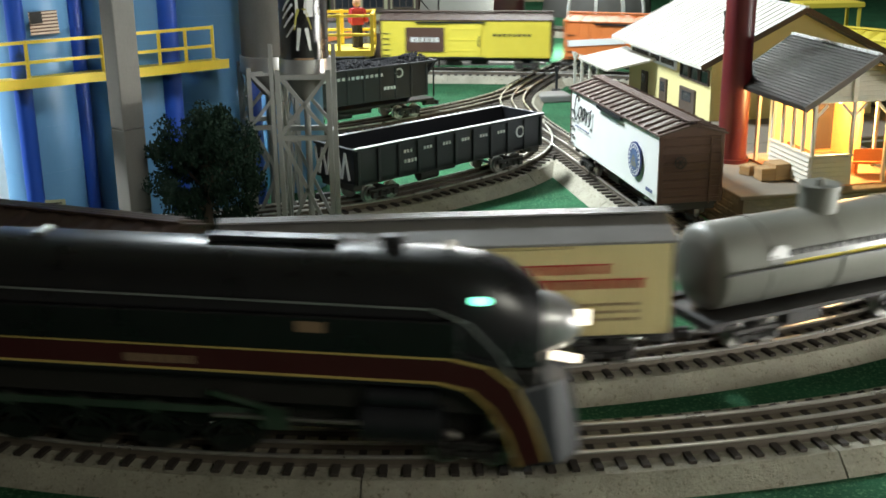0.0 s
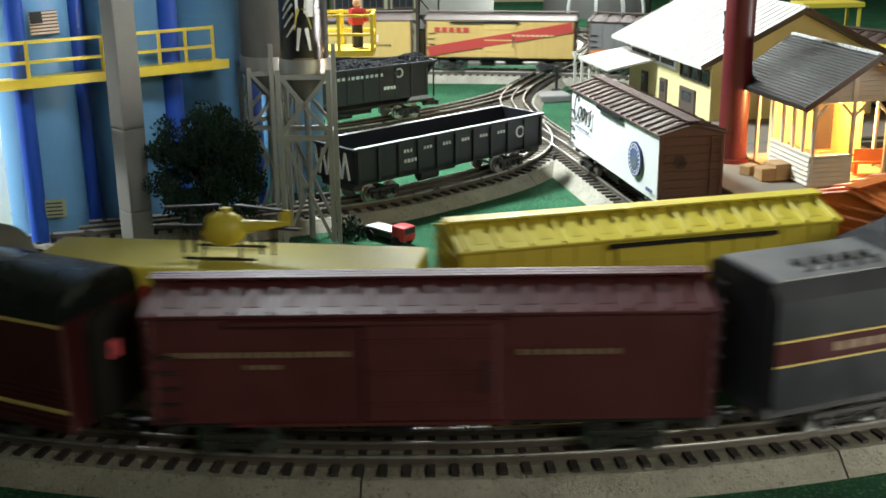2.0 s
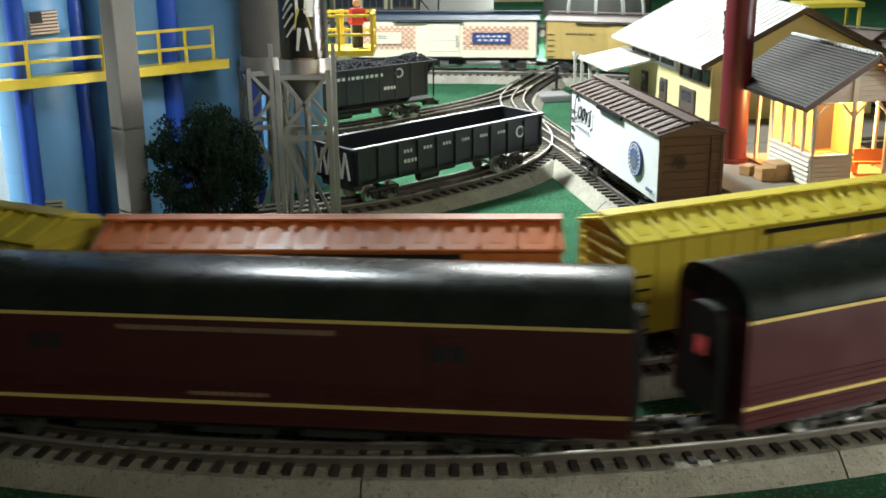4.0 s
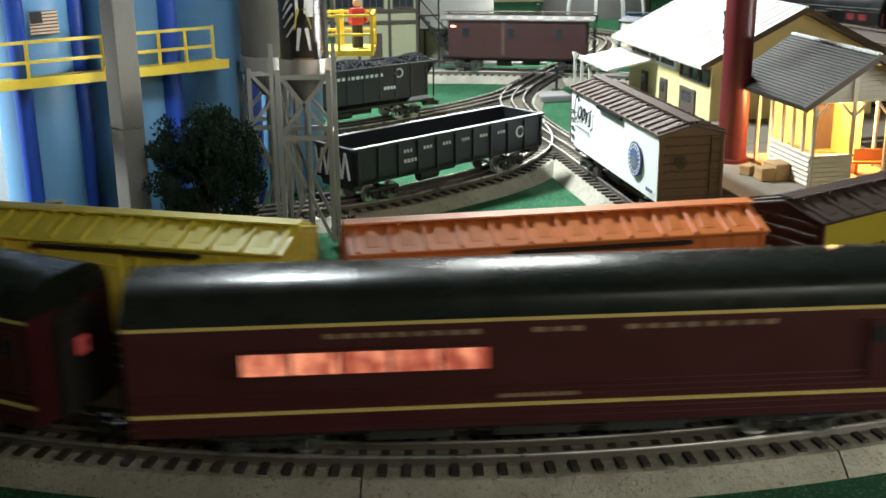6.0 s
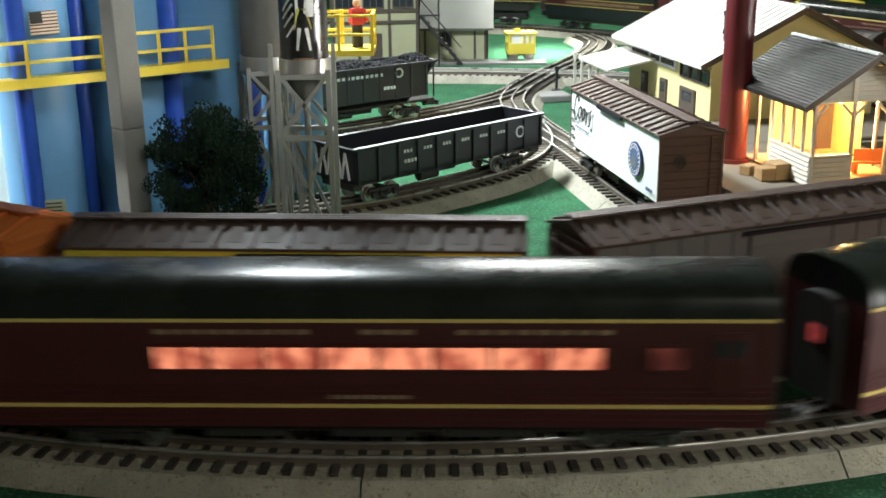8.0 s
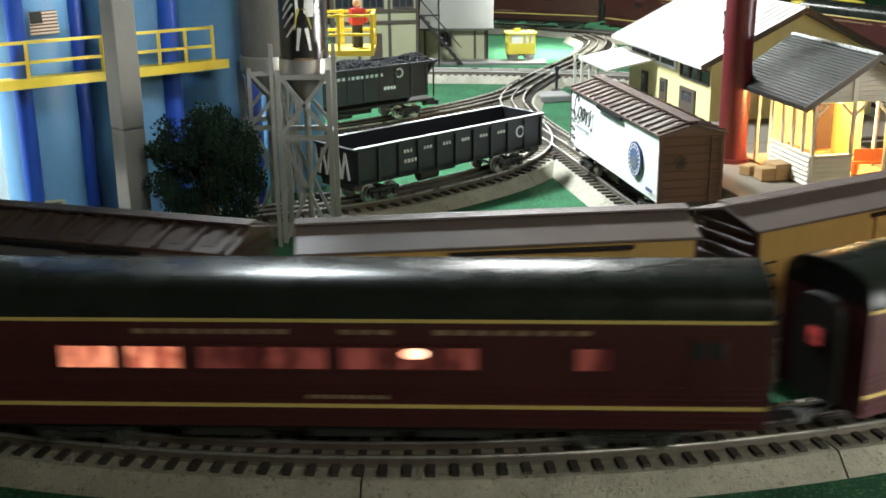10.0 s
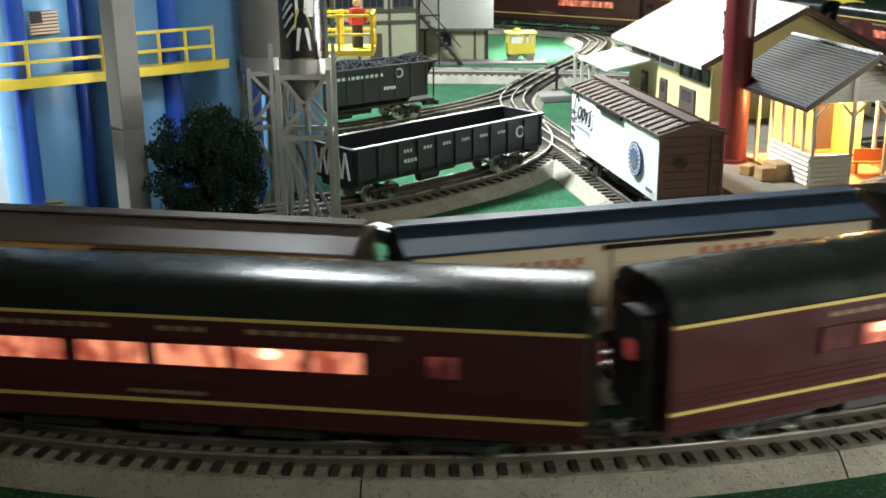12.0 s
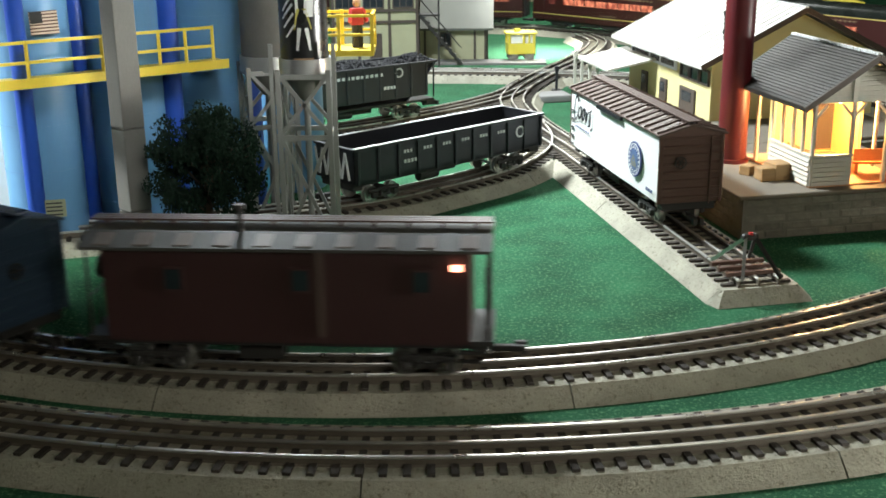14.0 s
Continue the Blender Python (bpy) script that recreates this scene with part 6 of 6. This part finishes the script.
    for x in (0.258, 0.29, 0.325, 0.357):
        bm = B()
        box(bm, (x, 0.060, 0.0185), (0.0036, 0.0036, 0.045))
        for q in (-1, 1):
            bar(bm, (x, 0.060, 0.028), (x + q * 0.012, 0.060, 0.040), 0.002, 0.002)
        part("canopy_post", bm, "clap", root)
    return root


depot()


def pavilion():
    root = thing("waiting_pavilion", at_station((0.341, 1.033)), "open waiting pavilion with shingle roof, glowing warm inside", "pavilion")
    L, W, ze, zp = 0.140, 0.104, 0.079, 0.121
    bm = B()
    box(bm, (L / 2, -W / 2, 0.0008), (L, W, 0.0016))
    part("floor", bm, "terracotta", root, "terracotta floor")
    # low clapboard walls, each board its own piece
    bm = B()
    box(bm, (0, 0, 0), (1.0, 0.0058, 0.0034))
    for v in bm.verts:
        if v.co.z > 0:
            v.co.y *= 0.55
    board = mesh_of(bm, "clap", "board")
    def wall_of_boards(p, q, z0, n, name="half_wall"):
        wroot = new(name)
        wroot.parent = root
        p, q = Vector(p), Vector(q)
        d = q - p
        a = math.degrees(math.atan2(d.y, d.x))
        for k in range(n):
            m = pose((p.x + q.x) / 2, (p.y + q.y) / 2, z0 + 0.0025 + 0.0045 * k, 0, 0, a) @ Matrix.Diagonal((d.length, 1, 1, 1))
            part("board", board, "clap", wroot, at=m)
        bm = B()
        bar(bm, p + Vector((0, 0, z0 + 0.0022 * n)), q + Vector((0, 0, z0 + 0.0022 * n)), 0.0012, 0.0045 * n)
        part("backing", bm, "clap", wroot)
        return wroot
    wall_of_boards((0.0015, -0.002, 0), (0.0015, -0.041, 0), 0.001, 6)
    wall_of_boards((0.002, -0.0015, 0), (0.080, -0.0015, 0), 0.001, 6)
    for (x0, y0, x1, y1) in ((0.0015, 0.0, 0.0015, -0.043), (0.0, -0.0015, 0.082, -0.0015)):
        bm = B()
        bar(bm, (x0, y0, 0.0295), (x1, y1, 0.0295), 0.005, 0.002)
        part("wall_cap", bm, "clap", root)
    posts = [(0.002, -0.002), (0.002, -0.041), (0.002, -0.077), (0.002, -W + 0.002), (0.020, -0.002), (0.0395, -0.002), (0.060, -0.002), (0.080, -0.002), (0.112, -0.002), (L - 0.002, -0.002), (L - 0.002, -W + 0.002), (0.06, -W + 0.002)]
    for x, y in posts:
        bm = B()
        box(bm, (x, y, ze / 2), (0.0034, 0.0034, ze))
        bevelled(bm, 0.0004)
        part("post", bm, "clap", root)
    # arched braces between the side posts
    xs = [0.002, 0.020, 0.0395, 0.060, 0.080, 0.112, L - 0.002]
    for a, b in zip(xs, xs[1:]):
        bm = B()
        n = 8
        c, r = (a + b) / 2, (b - a) / 2
        for i in range(n):
            q0, q1 = math.pi * i / n, math.pi * (i + 1) / n
            z0, z1 = ze - 0.014 + 0.010 * math.sin(q0), ze - 0.014 + 0.010 * math.sin(q1)
            x0, x1 = c + r * math.cos(q0), c + r * math.cos(q1)
            loft(bm, [[(x0, -0.0035, z0), (x0, -0.0005, z0), (x0, -0.0005, ze), (x0, -0.0035, ze)], [(x1, -0.0035, z1), (x1, -0.0005, z1), (x1, -0.0005, ze), (x1, -0.0035, ze)]])
        part("arch", bm, "clap", root)
    for a, b in ((-0.002, -0.041), (-0.041, -0.077), (-0.077, -W + 0.002)):
        for p, q in ((a, b), (b, a)):
            bm = B()
            s = 1 if q > p else -1
            bar(bm, (0.002, p, ze - 0.014), (0.002, p + s * 0.012, ze - 0.002), 0.0022, 0.0022)
            part("knee_brace", bm, "clap", root)
    bm = B()
    for y in (-0.002, -W + 0.002):
        box(bm, (L / 2, y, ze + 0.0012), (L, 0.004, 0.0024))
    for x in (0.002, L - 0.002):
        box(bm, (x, -W / 2, ze + 0.0012), (0.004, W, 0.0024))
    part("wall_plate", bm, "clap", root)
    # clapboard gable
    groot = new("gable")
    groot.parent = root
    for k in range(9):
        z = ze + 0.004 + 0.0045 * k
        half = (W / 2) * (1 - (z - ze) / (zp - ze + 0.004)) - 0.001
        if half > 0.004:
            part("board", board, "clap", groot, at=pose(0.0015, -W / 2, z, 0, 0, 90) @ Matrix.Diagonal((half * 2, 1, 1, 1)))
    bm = B()
    prism(bm, [(-W + 0.003, ze + 0.003), (-0.003, ze + 0.003), (-W / 2, zp - 0.003)], 0.001, 0.0022)
    part("backing", bm, "clap", groot)
    bm = B()
    box(bm, (-0.0012, -0.0385, ze + 0.0135), (0.002, 0.0045, 0.024))
    part("gable_trim", bm, "clap", groot)
    sub = new("roof")
    sub.parent = root
    sub.matrix_basis = pose(0, -W / 2, 0)
    roof_pair(sub, -0.014, L + 0.008, W / 2 + 0.018, ze - 0.0005, zp + 0.0025, "shingle", shingles=22)
    for s in (-1, 1):
        bm = B()
        bar(bm, (-0.0148, 0, zp + 0.0005), (-0.0148, s * (W / 2 + 0.018), ze - 0.002), 0.0016, 0.0055)
        part("barge_board", bm, "brownwood", sub)
    # back room with door and window, benches
    bm = B()
    box(bm, (L - 0.006, -W / 2 - 0.012, ze / 2), (0.004, W - 0.03, ze - 0.002))
    part("back_wall", bm, "inner_cream", root)
    bm = B()
    box(bm, (L - 0.03, -W + 0.0045, ze / 2), (0.055, 0.003, ze - 0.002))
    part("side_wall", bm, "inner_cream", root)
    bm = B()
    box(bm, (L - 0.009, -0.085, 0.03), (0.003, 0.022, 0.05))
    part("door", bm, "brownwood", root)
    for x, y, a in ((0.052, -0.024, 0), (0.03, -0.088, 75)):
        bm = B()
        box(bm, (0, 0, 0.012), (0.05, 0.012, 0.002))
        for q in (-1, 1):
            box(bm, (q * 0.021, 0, 0.0062), (0.003, 0.011, 0.010))
        box(bm, (0, 0.006, 0.020), (0.05, 0.0018, 0.012))
        part("bench", bm, "orange", root, "orange wooden bench", at=pose(x, y, 0.0017, 0, 0, a))
    bm = B()
    rod(bm, (0.06, -0.06, zp - 0.006), (0.06, -0.06, 0.073), 0.0006, 6)
    ball(bm, (0.06, -0.06, 0.070), 0.0035, 10, 7)
    part("bulb", bm, "bulb", root, "bare warm bulb")
    return root


pavilion()
lamp = bpy.data.lights.new("pavilion_bulb", "POINT")
lamp.energy, lamp.color, lamp.shadow_soft_size = 1.6, (1.0, 0.55, 0.20), 0.006
new("pavilion_bulb", lamp).location = Vector((0.341, 1.033, ZP0 + 0.062)) + U * 0.06 - Vector((math.cos(radians(AX + 90)), math.sin(radians(AX + 90)), 0)) * 0.06

# red column
root = thing("red_column", pose(0.297, 1.148, ZP0), "thick dark red pipe column standing on the platform", "column")
bm = B()
rod(bm, (0, 0, 0.0), (0, 0, 0.60), 0.0146, 40)
part("pipe", bm, "red_pipe", root, smooth=True)
bm = B()
rod(bm, (0, 0, 0.0), (0, 0, 0.004), 0.0175, 32)
part("foot_flange", bm, "red_pipe", root)

for dx, dy, s, a in ((0.312, 1.068, 0.016, 12), (0.326, 1.074, 0.020, 20), (0.300, 1.090, 0.012, 40)):
    root = thing("crate", pose(dx, dy, ZP0, 0, 0, a), "small brown wooden freight crate on the platform", "crate", "crates on the platform")
    bm = B()
    box(bm, (0, 0, s * 0.4), (s * 1.2, s, s * 0.8))
    bevelled(bm, 0.0006)
    part("body", bm, "crate", root)
    for z in (0.15, 0.65):
        bm = B()
        box(bm, (0, 0, s * z), (s * 1.25, s * 1.06, s * 0.1))
        part("batten", bm, "crate", root)

# yellow roofs showing beyond the station
root = thing("yellow_shelter", pose(0.695, 2.09, 0, 0, 0, 6), "yellow flat-roofed shelter behind the station", "shelter")
bm = B()
box(bm, (0, 0, 0.107), (0.115, 0.06, 0.009))
bevelled(bm, 0.001)
part("roof", bm, "yellow", root)
for x in (-0.05, 0.05):
    for y in (-0.024, 0.024):
        bm = B()
        box(bm, (x, y, 0.052), (0.005, 0.005, 0.104))
        part("post", bm, "yellow", root)


# ---------- far side: shed, signal cabin, little yellow railcar ----------
def shed():
    root = thing("yard_shed", pose(0.030, 2.235, 0, 0, 0, -3), "pale yellow-green shed with grey roof beyond the far track", "shed")
    bm = B()
    box(bm, (-0.005, 0, 0.033), (0.128, 0.12, 0.066))
    part("wall", bm, "shed", root)
    for s in (-1, 1):
        bm = B()
        loft(bm, [[(x, 0, 0.112), (x, s * 0.074, 0.062), (x, s * 0.074, 0.058), (x, 0, 0.108)] for x in (-0.068, 0.072)])
        part("roof_slope", bm, "shed_roof", root)
    bm = B()
    prism(bm, [(-0.06, 0.066), (0.06, 0.066), (0, 0.108)], 0.055, 0.059)
    part("gable", bm, "shed", root)
    for x in (0.037, 0.057, -0.057):
        bm = B()
        box(bm, (x, -0.0605, 0.033), (0.004, 0.003, 0.066))
        part("corner_board", bm, "brownwood", root)
    opening(root, -0.018, 0.040, 0.018, 0.022, -0.06, -1, "brownwood", "pane")
    bm = B()
    box(bm, (0.0605, -0.03, 0.028), (0.003, 0.03, 0.054))
    part("door", bm, "brownwood", root)
    bm = B()
    box(bm, (0, -0.095, 0.002), (0.34, 0.05, 0.004))
    part("apron", bm, "car_grey", root)


shed()


def signal_cabin():
    root = thing("signal_cabin", pose(-0.125, 2.13, 0, 0, 0, 8), "half-timbered grey and cream signal cabin with outside stair", "signal cabin")
    W, D, H = 0.15, 0.12, 0.19
    bm = B()
    box(bm, (0, 0, H / 2), (W, D, H))
    part("wall", bm, "shed", root)
    for x in (-W / 2, -0.03, 0.025, W / 2):
        bm = B()
        box(bm, (x, -D / 2 - 0.001, H / 2), (0.005, 0.004, H))
        part("timber", bm, "brownwood", root)
    for z in (0.085, 0.105, 0.16):
        bm = B()
        box(bm, (0, -D / 2 - 0.0012, z), (W, 0.0044, 0.005))
        part("timber", bm, "brownwood", root)
        bm = B()
        box(bm, (W / 2 + 0.0012, 0, z), (0.0044, D, 0.005))
        part("timber", bm, "brownwood", root)
    for x in (-0.052, -0.003, 0.05):
        opening(root, x, 0.132, 0.034, 0.042, -D / 2, -1, "brownwood", "pane", bars_n=2)
    bm = B()
    box(bm, (0.0, -D / 2 - 0.001, 0.035), (0.022, 0.003, 0.06))
    part("door", bm, "brownwood", root)
    for k in range(9):
        bm = B()
        box(bm, (W / 2 + 0.012 + 0.008 * k, -D / 2 + 0.02, 0.09 - 0.0098 * k), (0.010, 0.022, 0.002))
        part("stair_tread", bm, "frame", root)
    for y in (0.008, 0.032):
        bm = B()
        bar(bm, (W / 2 + 0.008, -D / 2 + y, 0.092), (W / 2 + 0.082, -D / 2 + y, 0.004), 0.002, 0.005)
        bar(bm, (W / 2 + 0.008, -D / 2 + y, 0.122), (W / 2 + 0.082, -D / 2 + y, 0.034), 0.0015, 0.0015)
        part("stringer", bm, "frame", root)
    bm = B()
    box(bm, (W / 2 + 0.02, -D / 2 + 0.02, 0.094), (0.045, 0.03, 0.003))
    for x in (0.004, 0.04):
        box(bm, (W / 2 + x, -D / 2 + 0.006, 0.08), (0.003, 0.003, 0.16))
    part("stair_landing", bm, "frame", root)


signal_cabin()


def railcar():
    root = thing("maintenance_railcar", pose(0.150, 2.175, 0.0, 0, 0, 6), "little bright yellow maintenance railcar with windows", "railcar")
    bm = B()
    box(bm, (0, 0, 0.023), (0.052, 0.034, 0.020))
    for x, w in ((-0.0235, 0.005), (0.004, 0.004), (0.0235, 0.005), (0.014, 0.003)):
        for y in (-0.0155, 0.0155):
            box(bm, (x, y, 0.041), (w, 0.003, 0.018))
    bevelled(bm, 0.0006)
    part("body", bm, "yellow", root)
    bm = B()
    box(bm, (0, 0, 0.0515), (0.058, 0.038, 0.004))
    rod(bm, (-0.006, 0, 0.053), (-0.006, 0, 0.060), 0.006, 12)
    bevelled(bm, 0.001)
    part("roof", bm, "yellow", root)
    bm = B()
    box(bm, (0, 0, 0.041), (0.044, 0.026, 0.016))
    part("cab_interior", bm, "white", root)
    for x in (-0.015, 0.015):
        for y in (-0.014, 0.014):
            part("wheel", wheel_mesh(), "steel", root, at=pose(x, y, 0.0095, 0, 0, 0 if y < 0 else 180))
    bm = B()
    for y in (-0.012, 0.012):
        box(bm, (0, y, 0.0125), (0.05, 0.004, 0.004))
    part("frame", bm, "frame", root)


railcar()

# white-lit background things beyond the far curve
root = thing("grey_tunnel_mound", pose(0.40, 2.98, 0), "rounded grey-white plaster mound with ribs", "mound")
bm = B()
rows = []
for k in range(9):
    a = k / 8.4 * math.pi / 2
    rows.append([(0.14 * math.cos(a) * math.cos(q), 0.12 * math.cos(a) * math.sin(q), 0.15 * math.sin(a)) for q in [2 * math.pi * i / 28 for i in range(28)]])
loft(bm, rows)
part("shell", bm, "car_grey", root, smooth=True)
for q in (-2.2, -1.7, -1.2, -0.7):
    bm = B()
    for k in range(8):
        a0, a1 = k / 8.4 * math.pi / 2, (k + 1) / 8.4 * math.pi / 2
        f = lambda a: (0.142 * math.cos(a) * math.cos(q), 0.122 * math.cos(a) * math.sin(q), 0.152 * math.sin(a))
        bar(bm, f(a0), f(a1), 0.008, 0.006)
    part("rib", bm, "white", root)
root = thing("wooden_shelf", pose(0.22, 3.40, 0), "low pale wooden shelf against the back wall", "shelf")
for z in (0.005, 0.06, 0.115):
    bm = B()
    box(bm, (0, 0, z), (0.5, 0.16, 0.012))
    bevelled(bm, 0.001)
    part("board", bm, "shelf", root)
for x in (-0.245, 0.245):
    bm = B()
    box(bm, (x, 0, 0.065), (0.012, 0.16, 0.132))
    part("upright", bm, "shelf", root)

# white lit panel wall beside the silos
root = thing("white_building", pose(-0.463, 1.13, 0), "plain white building beside the silos", "building")
bm = B()
box(bm, (0, 0, 0.075), (0.10, 0.12, 0.15))
bevelled(bm, 0.001)
part("wall", bm, "white", root)
bm = B()
box(bm, (0, 0, 0.153), (0.108, 0.128, 0.006))
part("roof", bm, "brown", root)


# ---------- what moves ----------
def motions():
    for ob, path, run, middle, half in STOCK:
        rows = []
        for i in range(71):
            t = 0.2 * i
            rows.append((t, on_line(path, travel(run, t) + middle, half)))
        walk(ob, rows)
    # driving wheels and side rods turn with the distance run
    for kind, ob, (x, y, z), s in DRIVERS:
        rows = []
        for i in range(0, 421):
            t = i / 30
            a = (travel(RUN_P, t) - RUN_P[0]) / 0.0195
            if kind == "wheel":
                rows.append((t, pose(x, y, z, 0, math.degrees(a), 0) @ pose(0, 0, 0, 0, 0, 0 if s < 0 else 180)))
            else:
                rows.append((t, pose(x + 0.009 * math.sin(a), y, z + 0.009 * math.cos(a))))
        walk(ob, rows)


motions()
